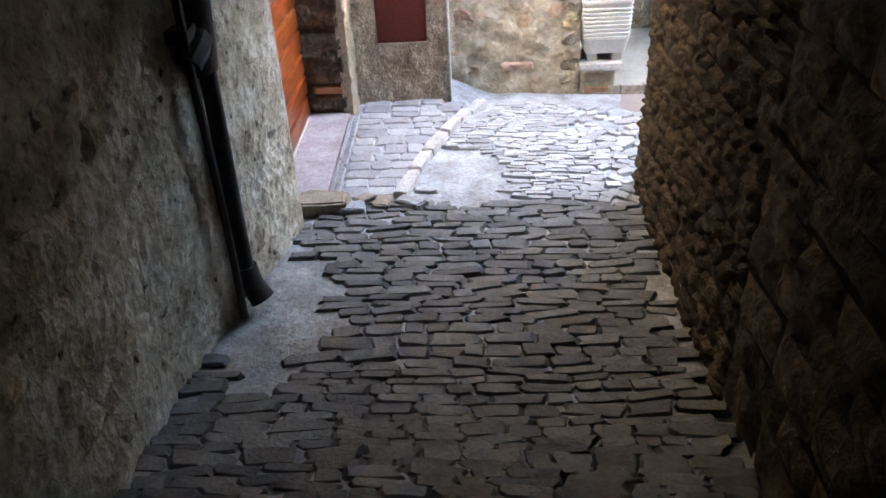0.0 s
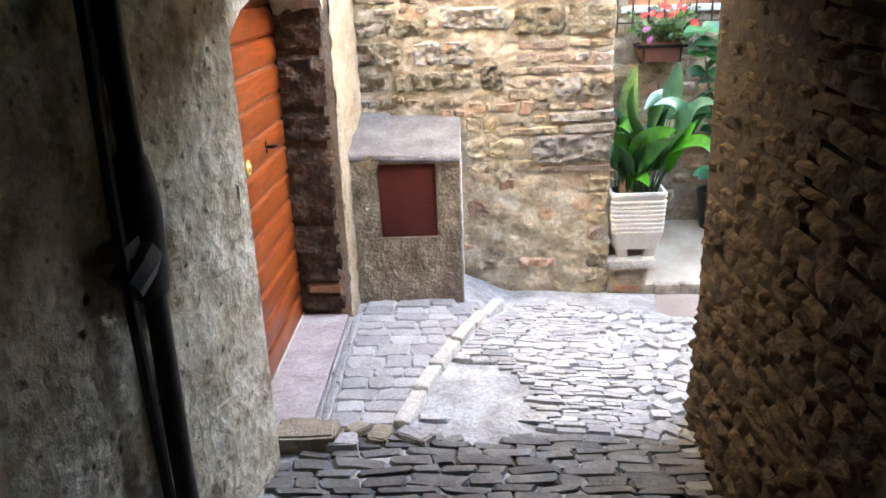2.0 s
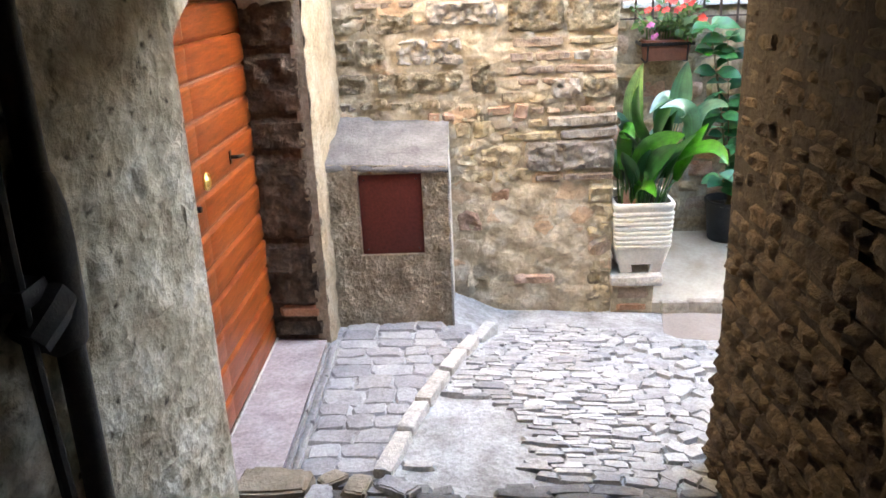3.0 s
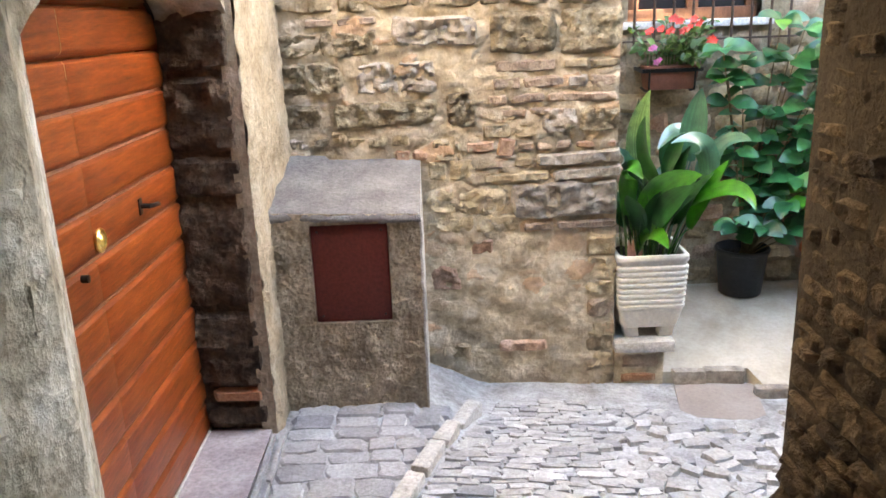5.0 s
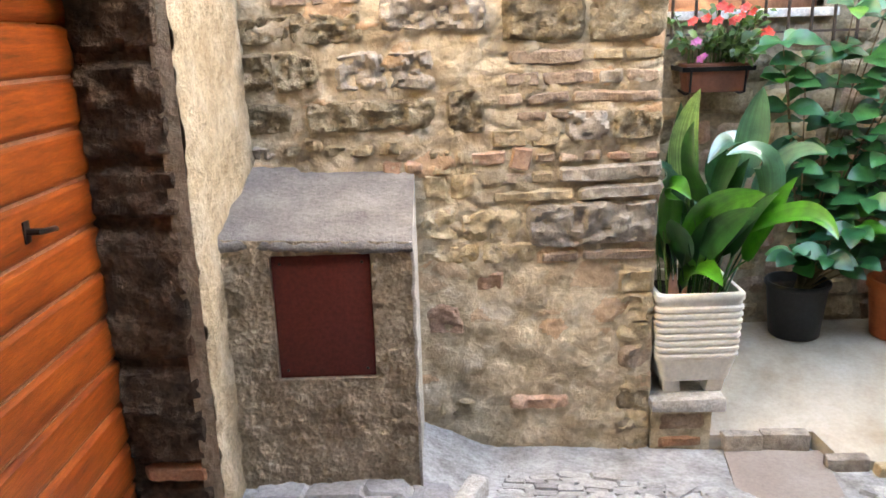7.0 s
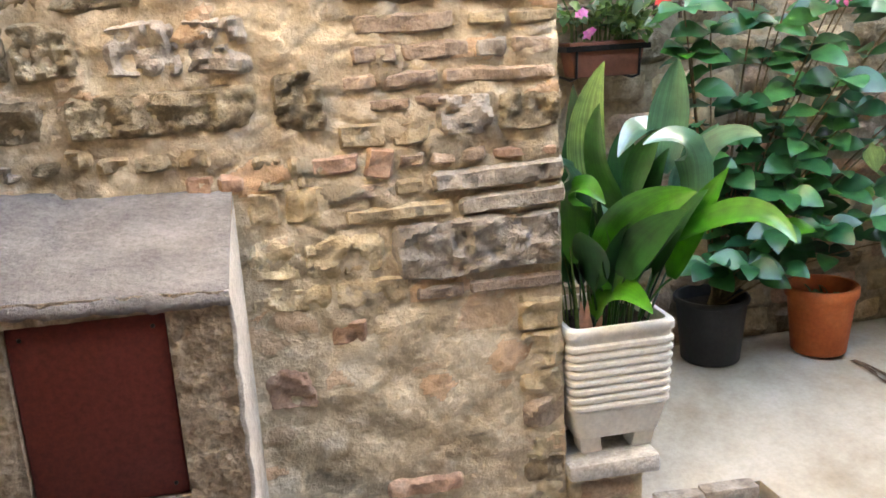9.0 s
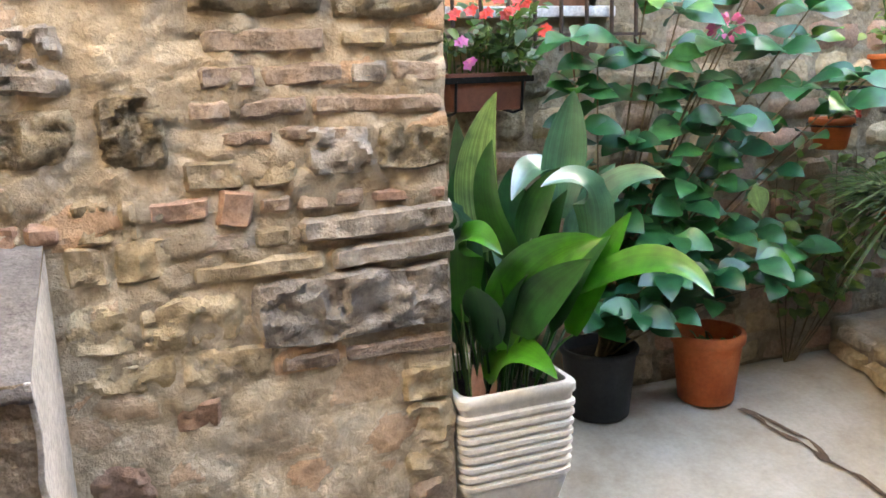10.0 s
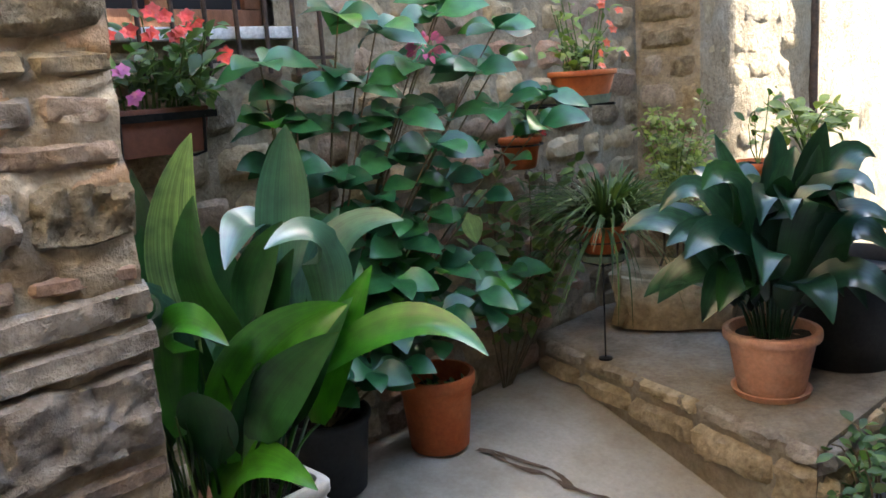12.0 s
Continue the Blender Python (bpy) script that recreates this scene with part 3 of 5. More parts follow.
nw.course(0.61, 0.70, [0.15, 0.38, 0.59], "smear", RND, proud=0.002, rough=0.010, wob=0.18)
# lower part, stones almost buried in mortar
nw.stone(0.17, 0.30, 0.33, 0.47, "pink", 0.012, 0.012, wob=0.2)
nw.stone(0.36, 0.46, 0.50, 0.585, "pink", 0.010, 0.010, wob=0.15)
nw.stone(0.48, 0.72, 0.0, 0.065, "pink", 0.014, 0.010, wob=0.12)
nw.stone(0.20, 0.36, -0.02, 0.06, "stone", 0.012, 0.012, wob=0.15)
nw.fill(0.90, 1.04, -0.22, 0.60, (0.08, 0.12), (0.12, 0.14), ["smear", "stone", "smear", "brick"], RND, proud=(-0.004, 0.006), rough=0.012, wob=0.16)

# passage, wall facing the drainpipe, and the house over it
bm = bmesh.new()
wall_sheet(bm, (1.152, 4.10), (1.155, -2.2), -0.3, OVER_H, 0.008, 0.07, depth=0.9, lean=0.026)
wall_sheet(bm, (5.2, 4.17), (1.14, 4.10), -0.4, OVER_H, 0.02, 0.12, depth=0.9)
# Mortar and stones are darkened here to carry the passage's shade.
wall_east = structure(mesh_ob("wall_east", bm, "shaded_mortar"), "rubble wall of the passage, its shade put into the brown")
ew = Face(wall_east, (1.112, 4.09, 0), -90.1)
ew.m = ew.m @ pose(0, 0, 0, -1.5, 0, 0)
ew.fill(0.0, 1.7, -0.10, 1.95, (0.035, 0.085), (0.08, 0.22), ["shaded_rubble"], RND, proud=(0.0, 0.016), rough=0.009, res=0.03)
ew.fill(1.7, 3.4, 0.0, 1.95, (0.12, 0.2), (0.2, 0.36), ["shaded_rubble"], RND, proud=(0.0, 0.014), rough=0.014, res=0.05)
# Vault above the view; its low undersides are set to dim the passage.
bm = bmesh.new()
add_box(bm, (-0.95, 1.6, 2.17), (1.3, 3.06, OVER_H))
add_box(bm, (-0.95, 3.05, 1.94), (1.3, 4.08, OVER_H))
add_box(bm, (-1.4, -2.3, 2.45), (1.5, 1.61, OVER_H))
structure(mesh_ob("ceiling", bm, "shaded_mortar"), "stone vault over the passage, out of view and lowered to dim it")
# Added behind the camera to stop light from entering the passage.
structure(mesh_ob("wall_south", box_bm((-1.6, -2.6, -0.2), (1.6, -2.2, OVER_H)), "shaded_mortar"), "added unseen wall that keeps light out of the passage")

# terrace wall with the window, its return and the sunlit wall
TERR_Y = 6.66
bm = bmesh.new()
wall_sheet(bm, (1.035, TERR_Y), (4.12, TERR_Y), -0.3, BACK_H, 0.008, 0.045, depth=0.5, skip=lambda u, v: 1.26 < 1.035 + u * 3.085 < 1.98 and 1.50 < v < 2.5)
wall_terrace = structure(mesh_ob("wall_terrace", bm, "cream_plaster"), "cream stone wall behind the potted plants")
tw = Face(wall_terrace, (0, TERR_Y, 0), 0)
near_window = lambda a, z: 1.12 < a < 2.10 and z > 1.44
tw.fill(1.06, 4.08, 0.0, 2.1, (0.09, 0.16), (0.14, 0.34), ["stone", "smear", "pink", "brick", "rubble"], RND, skip=near_window, proud=(0.008, 0.026), rough=0.012, res=0.045)
bm = bmesh.new()
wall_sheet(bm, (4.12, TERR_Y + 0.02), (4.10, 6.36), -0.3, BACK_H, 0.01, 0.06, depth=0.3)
# The darkened mortar paints in the shade on this return.
wall_return = structure(mesh_ob("wall_return", bm, "shaded_mortar"), "stone return wall, its shade put into the mortar colour")
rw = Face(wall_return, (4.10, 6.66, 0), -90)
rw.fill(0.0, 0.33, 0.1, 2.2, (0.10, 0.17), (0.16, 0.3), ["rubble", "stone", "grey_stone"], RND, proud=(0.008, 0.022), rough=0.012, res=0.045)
bm = bmesh.new()
wall_sheet(bm, (4.10, 6.32), (9.0, 6.36), -0.3, BACK_H, 0.015, 0.1, depth=0.6)
wall_sunlit = structure(mesh_ob("wall_sunlit", bm, "cream_plaster"), "sunlit pale stone wall beyond the terrace")
sw = Face(wall_sunlit, (4.10, 6.32, 0), 0.5)
sw.fill(0.0, 1.25, 0.2, 2.2, (0.12, 0.2), (0.2, 0.45), ["smear", "cream_plaster"], RND, proud=(-0.002, 0.003), rough=0.003, res=0.06)
# Added block outside the view; its size decides where direct sun falls.
structure(mesh_ob("wall_far", box_bm((6.6, -3.0, -0.4), (7.3, 6.0, 6.25)), "cream_plaster"), "added wall outside the view that blocks the sun")
# Invented overhang above the view, there to hold sky light off the terrace.
structure(mesh_ob("roof_eave", box_bm((1.2, 6.58, 2.93), (6.4, 7.2, 3.06)), "dark_wood"), "added unseen eave that shades the terrace")

# ---- terrace and steps ----
def terrace_z(x, y):
    return min(0.0, -0.125 + 0.20 * (y - 5.80))


def terrace_front(x):
    return 5.80 if x < 1.72 else max(5.36, 5.66 - 0.28 * (x - 1.72))


bm = bmesh.new()
xs = steps(1.04, 1.70, 0.06) + steps(1.735, 3.4, 0.06)
cols = []
for x in xs:
    y0 = terrace_front(x)
    col = [bm.verts.new((x, y0, -0.4))]
    for k in range(13):
        y = y0 + (TERR_Y + 0.03 - y0) * k / 12
        col.append(bm.verts.new((x, y, terrace_z(x, y) + jog((x, y, 0), 3.0, 0.008).z - (0.012 if k == 0 else 0))))
    cols.append(col)
for a, b in zip(cols, cols[1:]):
    for k in range(13):
        bm.faces.new((a[k], b[k], b[k + 1], a[k + 1]))
terrace = structure(mesh_ob("terrace", bm, "terrace"), "cream worn concrete terrace with brown stains")
kerb_rnd = random.Random(3)
x = 1.33
while x < 2.55:
    w = kerb_rnd.uniform(0.13, 0.24)
    y0 = terrace_front(x + w / 2)
    bm = bmesh.new()
    add_box(bm, (-w / 2 + 0.004, -0.028, -0.09), (w / 2 - 0.004, 0.03, -0.006), 0.010)
    for v in bm.verts:
        v.co += jog(v.co, 9, 0.014, x)
    ob = part("kerb_stone", bm, "stone" if x > 1.7 else "grey_stone", terrace)
    ob.location = (x + w / 2, y0 - 0.012, terrace_z(x, y0) + 0.004)
    x += w

# brown line of an old crack that opens into two strands
bm = bmesh.new()
for first, last, bow in ((0, 22, 0.0), (0, 9, 0.045)):
    va, vb = [], []
    for k in range(first, last + 1):
        q = k / 22
        x = 2.42 + 0.22 * q + 0.010 * math.sin(k * 1.3) + bow * math.sin(math.pi * (k - first) / (last - first))
        y = 6.32 - 0.92 * q + 0.008 * math.sin(k * 2.3)
        wdt = 0.010 + 0.005 * math.sin(k * 1.7 + bow * 40) + 0.004 * math.sin(k * 4.1)
        va.append(bm.verts.new((x - wdt, y, terrace_z(x - wdt, y) + 0.008)))
        vb.append(bm.verts.new((x + wdt, y + 0.004, terrace_z(x + wdt, y) + 0.008)))
    for k in range(last - first):
        bm.faces.new((va[k], vb[k], vb[k + 1], va[k + 1]))
part("mended_crack", bm, "crack", terrace, "brown damp line of a mended crack")

# upper step of the terrace
UP_Z = 0.15


def up_edge(y):
    return 2.77 + 0.313 * (y - 5.27)


bm = bmesh.new()
ys = steps(5.25, TERR_Y, 0.08)
us = [0.0, 0.02, 0.06] + steps(0.12, 1.0, 0.08)


def up_point(u, y):
    x0 = up_edge(y) + 0.05 * max(0.0, 1 - (y - 5.25) / 0.12) ** 2
    x = x0 + u * (4.6 - x0)
    r = 0.02 * (1 - min(1.0, u / 0.02)) ** 2
    return (x, y + (0.0 if y > 5.30 else jog((x, 0, 0), 4, 0.03).x), UP_Z - r + jog((x, y, 1), 4.0, 0.012).z)


g = sheet(bm, us, ys, up_point)
for line in (g[0], [c[0] for c in g]):
    low = [bm.verts.new((v.co.x + 0.015, v.co.y + 0.015, -0.4)) for v in line]
    for k in range(len(line) - 1):
        bm.faces.new((line[k], line[k + 1], low[k + 1], low[k]))
upper = structure(mesh_ob("upper_terrace", bm, "step_stone"), "raised stone step with a rough stone edge")
uf = Face(upper, (3.20, 6.64, 0), -107.4)
ur = random.Random(5)
a = 0.02
while a < 1.38:
    w = ur.uniform(0.16, 0.36)
    uf.stone(a, min(a + w, 1.44), -0.01 - 0.05 * a, 0.075, ur.choice(["stone", "grey_stone", "smear"]), 0.03, 0.012, soft=0.02)
    uf.stone(a + 0.03, min(a + w + 0.02, 1.44), 0.080, 0.146, ur.choice(["stone", "grey_stone"]), 0.014, 0.01, soft=0.015)
    a += w
uf2 = Face(upper, (2.80, 5.255, 0), 0)
for z0, z1 in ((-0.24, -0.15), (-0.15, -0.06), (-0.055, 0.04), (0.045, 0.14)):
    a = 0.0
    while a < 0.95:
        w = ur.uniform(0.18, 0.34)
        uf2.stone(a, a + w, z0, z1, ur.choice(["stone", "smear", "grey_stone"]), 0.03, 0.012, soft=0.025)
        a += w

# block and cap stone that carry the planter
stand = thing("planter_plinth", "low tan brick plinth with a pale cap stone", "plinth", at=(1.17, 5.93, 0))
bm = box_bm((-0.125, -0.135, -0.35), (0.115, 0.16, -0.01), 0.01)
for v in bm.verts:
    v.co += jog(v.co, 9, 0.008)
part("block", bm, "mortar", stand)
for k, (z0, z1) in enumerate(((-0.19, -0.125), (-0.115, -0.02))):
    bm = stone_bm(0.21, z1 - z0, 0.012, 3.3 + k, 0.006)
    ob = part("brick", bm, "red_brick" if k == 0 else "brick", stand)
    ob.location = (-0.005, -0.135, (z0 + z1) / 2)
bm = box_bm((-0.135, -0.175, -0.012), (0.16, 0.18, 0.042), 0.014)
for v in bm.verts:
    v.co += jog(v.co, 8, 0.010)
part("cap_stone", bm, "kerb", stand, "pale limestone cap")

# flat cover slab in the paving
bm = bmesh.new()
c = [Vector(p) for p in ((1.27, 5.42), (1.64, 5.35), (1.72, 5.76), (1.335, 5.77))]
sheet(bm, steps(0, 1, 0.1), steps(0, 1, 0.1), lambda u, v: (*(c[0].lerp(c[1], u).lerp(c[3].lerp(c[2], u), v)), -0.180 + 0.004 * math.sin(5 * u) - 0.015 * v))
ext = bmesh.ops.extrude_face_region(bm, geom=bm.faces[:])
for v in ext["geom"]:
    if isinstance(v, bmesh.types.BMVert):
        v.co.z -= 0.05
slab = structure(mesh_ob("cover_slab", bm, "iron_slab", smooth=False), "flat brown stone slab set in the cobbles")

# ---- paving stones ----
def cobble_mesh(name, seed, flatness, mat):
    """A unit stone, top up, with rounded edges; shared by many."""
    bm = bmesh.new()
    us = [-0.5, -0.38, 0.0, 0.38, 0.5]

    def point(u, v):
        e = min(0.5 - abs(u), 0.5 - abs(v))
        k = min(1.0, e / 0.12)
        j = jog((u * 1.3, v * 1.3, seed), 1.6, 0.16, seed)
        z = -0.6 + 1.05 * k if k < 1 else 0.45 + 0.12 * (1 - flatness) * (1 - u * u - v * v)
        return (u * (1 - 0.25 * v * v) + j.x, v * (1 - 0.2 * u * u) + j.y, z + j.z * (0.8 if k >= 1 else 0.3))

    sheet(bm, us, us, point)
    me = bpy.data.meshes.new(name)
    bmesh.ops.recalc_face_normals(bm, faces=bm.faces[:])
    bm.to_mesh(me)
    bm.free()
    me.polygons.foreach_set("use_smooth", [True] * len(me.polygons))
    me.set_sharp_from_angle(angle=radians(38))
    me.materials.append(M[mat])
    return me


SHADED_STONES = [cobble_mesh("paving_stone", s * 1.61 + 0.9, 0.5, "shaded_paving") for s in range(9)]
COBBLES = [cobble_mesh("cobble", s * 1.37 + 0.5, 0.3, "cobble") for s in range(9)]
SETTS = [cobble_mesh("sett", s * 2.11 + 0.2, 0.9, "sett") for s in range(7)]


class Paving:
    """Lays paving stones as parts; past the limit they are joined into one."""

    def __init__(self, owner, name, bank, limit):
        self.owner, self.name, self.bank, self.limit, self.n, self.rest = owner, name, bank, limit, 0, []

    def lay(self, x, y, length, width, thick, turn, rnd, single=True):
        zz = ground_z(x, y) + rnd.uniform(-0.002, 0.007)
        m = pose(x, y, zz, rnd.uniform(-4, 4), rnd.uniform(-3, 3), turn) @ Matrix.Diagonal((length, width, thick, 1))
        me = rnd.choice(self.bank)
        if single and self.n < self.limit:
            self.n += 1
            ob = new(self.name, me)
            ob.parent = self.owner
            ob.matrix_local = m
        else:
            self.rest.append((me, m))

    def finish(self, name, mat):
        if not self.rest:
            return
        verts, faces = [], []
        for me, m in self.rest:
            k = len(verts)
            verts += [m @ v.co for v in me.vertices]
            faces += [[k + i for i in p.vertices] for p in me.polygons]
        me = bpy.data.meshes.new(name)
        me.from_pydata(verts, [], faces)
        me.polygons.foreach_set("use_smooth", [True] * len(me.polygons))
        me.set_sharp_from_angle(angle=radians(38))
        me.materials.append(M[mat])
        ob = new(name, me)
        ob.parent = self.owner
        tagged(ob, kind="stuff")


def cement_patch(x, y):
    n = 0.10 * noise.noise(Vector((x * 5, y * 5, 0)))
    return ((x - 0.22) / 0.24) ** 2 + ((y - 4.22) / 0.36) ** 2 < 1 + n * 6 or ((x + 0.55) / 0.22) ** 2 + ((y - 2.95) / 0.45) ** 2 < 1 + n * 6 or (y > 5.5 + n and x > 0.12)


# These stones carry the passage's shade in their colour.
passage = structure(new("passage_paving"), "thin paving stones laid across the sloping passage, darkened for its shade")
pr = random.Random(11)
pp = Paving(passage, "paving_stone", SHADED_STONES, 290)
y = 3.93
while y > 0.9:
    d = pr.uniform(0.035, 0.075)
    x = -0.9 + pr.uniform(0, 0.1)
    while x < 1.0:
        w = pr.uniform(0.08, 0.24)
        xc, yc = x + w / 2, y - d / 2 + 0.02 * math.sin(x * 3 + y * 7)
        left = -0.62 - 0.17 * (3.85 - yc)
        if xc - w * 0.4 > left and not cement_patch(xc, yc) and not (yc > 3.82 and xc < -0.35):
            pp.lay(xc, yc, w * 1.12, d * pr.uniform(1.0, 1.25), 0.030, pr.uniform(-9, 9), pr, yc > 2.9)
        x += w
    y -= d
pp.finish("far_paving_stones", "shaded_stuff")

court = structure(new("court_paving"), "worn pale cobbles of the small court")
cp = Paving(court, "cobble", COBBLES, 295)
y = 3.96
while y < 5.62:
    d = pr.uniform(0.026, 0.046)
    x = kerb_x(y) + 0.07
    while x < 2.4:
        big = smooth_step(0.75, 1.05, x + 0.15 * noise.noise(Vector((x * 3, y * 3, 5))))
        w = pr.uniform(0.07, 0.15) * (1 - 0.1 * big)
        dd = d * (1 + 1.0 * big)
        xc, yc = x + w / 2, y + d / 2 - 0.10 * (x - 0.4) + pr.uniform(-0.012, 0.012)
        on_slab = 1.24 < xc < 1.78 and yc > 5.33
        if not cement_patch(xc, yc) and not on_slab and yc < terrace_front(max(1.04, xc)) - 0.05 and yc > 3.80 and not (big > 0.5 and pr.random() < 0.52) and not (xc < 0.16 and yc > 5.3):
            cp.lay(xc, yc, w * 1.18, dd * pr.uniform(1.0, 1.3), 0.026 + 0.012 * big, pr.uniform(-16, 4) if big < 0.5 else pr.uniform(-50, 50), pr, xc > 0.3 and xc < 1.3 and yc > 4.1)
        x += w
    y += d
cp.finish("far_cobbles", "cobble_stuff")

lane = structure(new("sett_paving"), "grey rectangular setts between drain and kerb")
sp = Paving(lane, "sett", SETTS, 200)
y = 3.98
while y < 5.30:
    d = pr.uniform(0.085, 0.13)
    x = -0.435
    end = kerb_x(y + d / 2) - 0.05 if y < 5.3 else 0.14
    while x < end - 0.03:
        w = min(pr.uniform(0.10, 0.20), end - x)
        if end - x - w < 0.05:
            w = end - x
        sp.lay(x + w / 2, y + d / 2, w * 1.13, d * 1.14, 0.022, pr.uniform(-3, 3), pr)
        x += w
    y += d

kerb = structure(new("white_kerb"), "row of white limestone blocks crossing the court")
y = 3.95
while y < 5.36:
    h = min(pr.uniform(0.13, 0.32), 5.42 - y)
    bm = bmesh.new()
    add_box(bm, (-0.036, -h / 2 + 0.004, -0.06), (0.036, h / 2 - 0.004, 0.032), 0.014)
    bmesh.ops.subdivide_edges(bm, edges=bm.edges[:], cuts=1)
    for v in bm.verts:
        v.co += jog(v.co, 14, 0.012, y)
    ob = part("kerb_block", bm, "kerb", kerb)
    yc = y + h / 2
    ob.matrix_local = pose(kerb_x(yc), yc, ground_z(kerb_x(yc), yc) + 0.008, 0, pr.uniform(-4, 4), -math.degrees(math.atan(0.20 + 0.15 * (yc - 3.94))))
    y += h

# threshold slab, and the stone drain edge beside it
bm = bmesh.new()
sheet(bm, steps(-0.80, -0.505, 0.04), steps(3.90, 5.16, 0.05), lambda x, y: (x, y, 0.006 + jog((x, y, 0), 6, 0.008).z))
ext = bmesh.ops.extrude_face_region(bm, geom=bm.faces[:])
for v in ext["geom"]:
    if isinstance(v, bmesh.types.BMVert):
        v.co.z -= 0.06
structure(mesh_ob("door_threshold", bm, "threshold"), "pinkish worn stone slab before the door")
drain = structure(new("drain_edge"), "thin stone strips along a narrow drain")
for x0, wdt, y0, y1 in ((-0.485, 0.012, 3.98, 4.42), (-0.487, 0.012, 4.44, 5.08), (-0.452, 0.018, 3.98, 4.33), (-0.450, 0.018, 4.35, 4.72), (-0.450, 0.018, 4.74, 5.10)):
    bm = bmesh.new()
    add_box(bm, (x0 - wdt / 2, y0, -0.05), (x0 + wdt / 2, y1, 0.012), 0.003)
    bmesh.ops.subdivide_edges(bm, edges=[e for e in bm.edges if abs(e.verts[0].co.y - e.verts[1].co.y) > 0.2], cuts=5)
    for v in bm.verts:
        v.co += jog(v.co, 10, 0.006, 2)
    part("edge_strip", bm, "sett", drain)

# broken yellow stone at the wall's foot, and rubble beside it
def rock(name, size, mat, seed, parent=None):
    bm = bmesh.new()
    bmesh.ops.create_cube(bm, size=1)
    bmesh.ops.bevel(bm, geom=bm.edges[:], offset=0.09, segments=2, affect="EDGES")
    bmesh.ops.subdivide_edges(bm, edges=bm.edges[:], cuts=3, use_grid_fill=True)
    for v in bm.verts:
        p = v.co.copy()
        # skew the block, then break its faces
        q = p + jog(p, 1.4, 0.13, seed) + jog(p, 4.5, 0.05, seed) + jog(p, 11.0, 0.025, seed)
        v.co = Vector((q.x * size[0], q.y * size[1], q.z * size[2]))
    return mesh_ob(name, bm, mat, parent)


ob = rock("loose_stone", (0.26, 0.16, 0.10), "step_stone", 2.0)
ob.location = (-0.50, 3.86, 0.02)
tagged(ob, "broken yellowish stone lying at the passage corner", "stone")
for k, (x, y, sx, sy, sz) in enumerate(((-0.36, 3.83, 0.14, 0.10, 0.08), (-0.20, 3.88, 0.12, 0.09, 0.07), (-0.05, 3.87, 0.16, 0.08, 0.07), (-0.30, 3.93, 0.10, 0.07, 0.06))):
    ob = rock("rubble_stone", (sx, sy, sz * 0.8), "step_stone" if k % 2 else "sett", 4.0 + k)
    ob.location = (x, y, ground_z(x, y) + sz * 0.22)
    ob.rotation_euler.z = k * 1.3
    tagged(ob, "small rough stone lodged in the paving", "stone", "rubble at the passage end")

# ---- utility niche with the red metal door ----
niche = thing("utility_cabinet", "brown roughcast masonry cabinet with a dark red door", "cabinet", at=(-0.18, 5.56, 0))
NX0, NX1, NY, HX0, HX1, HZ0, HZ1 = -0.315, 0.315, -0.24, -0.137, 0.185, 0.384, 0.810
bm = bmesh.new()
xs = sorted(set(steps(NX0, HX0, 0.012) + steps(HX0, HX1, 0.012) + steps(HX1, NX1, 0.012)))
zs = sorted(set(steps(-0.2, HZ0, 0.012) + steps(HZ0, HZ1, 0.012) + [0.8448]))
ftop = lambda x: 0.856 - 0.014 * x / 0.315
in_hole = lambda x, z: HX0 < x < HX1 and HZ0 < z < HZ1


def front_point(x, z):
    z2 = z if z < 0.82 else ftop(x)
    k = 0.0 if (x in (xs[0], xs[-1])) else 1.0
    return (x + (0.006 * noise.noise(Vector((z * 9, x, 0))) if k == 0 else 0), NY + k * (jog((x, 0, z), 48, 0.010).y + jog((x, 0, z), 21, 0.008).y + jog((x, 0, z), 7, 0.008).y), z2)


g = sheet(bm, xs, zs, front_point, in_hole)
body_bm = bm
bm = bmesh.new()
right = [bm.verts.new(v.co) for v in g[-1]]
rb = [bm.verts.new((NX1 + 0.004, 0.25, v.co.z + (0.12 if v.co.z > 0.8 else 0))) for v in right]
for k in range(len(right) - 1):
    bm.faces.new((right[k], rb[k], rb[k + 1], right[k + 1]))
# White stone colour stands for the sunlight on this side face.
part("plastered_side", bm, "kerb", niche, "plastered side, made pale for the light on it")
bm = body_bm
for ring in ([(HX0, HZ0), (HX1, HZ0)], [(HX1, HZ0), (HX1, HZ1)], [(HX1, HZ1), (HX0, HZ1)], [(HX0, HZ1), (HX0, HZ0)]):
    (xa, za), (xb, zb) = ring
    q = [bm.verts.new(p) for p in ((xa, NY - 0.002, za), (xb, NY - 0.002, zb), (xb, NY + 0.03, zb), (xa, NY + 0.03, za))]
    bm.faces.new(q)
part("body", bm, "roughcast", niche)
# (back from the front, above the front edge)
TOP_LINE = [(0.010, -0.040), (-0.007, -0.036), (-0.010, -0.028), (-0.009, -0.018), (-0.005, -0.008), (0.006, 0.002), (0.02, 0.010)] + [(0.02 + 0.48 * q, 0.010 + 0.125 * q) for q in steps(0.1, 1, 0.1)]


def top_point(x, k):
    back, rise = TOP_LINE[int(k)]
    low = 0.010 * noise.noise(Vector((x * 11, 0, 3))) + 0.008 * noise.noise(Vector((x * 34, 0, 5))) if k < 2 else 0.0
    j = jog((x, back, rise), 6, 0.010) + jog((x, back, rise), 24, 0.004)
    return (x, NY + back + (j.y * 0.6 if 0 < k < 7 else 0), ftop(x) + rise + low + j.z + 0.03 * max(0, back) * (x < -0.1))


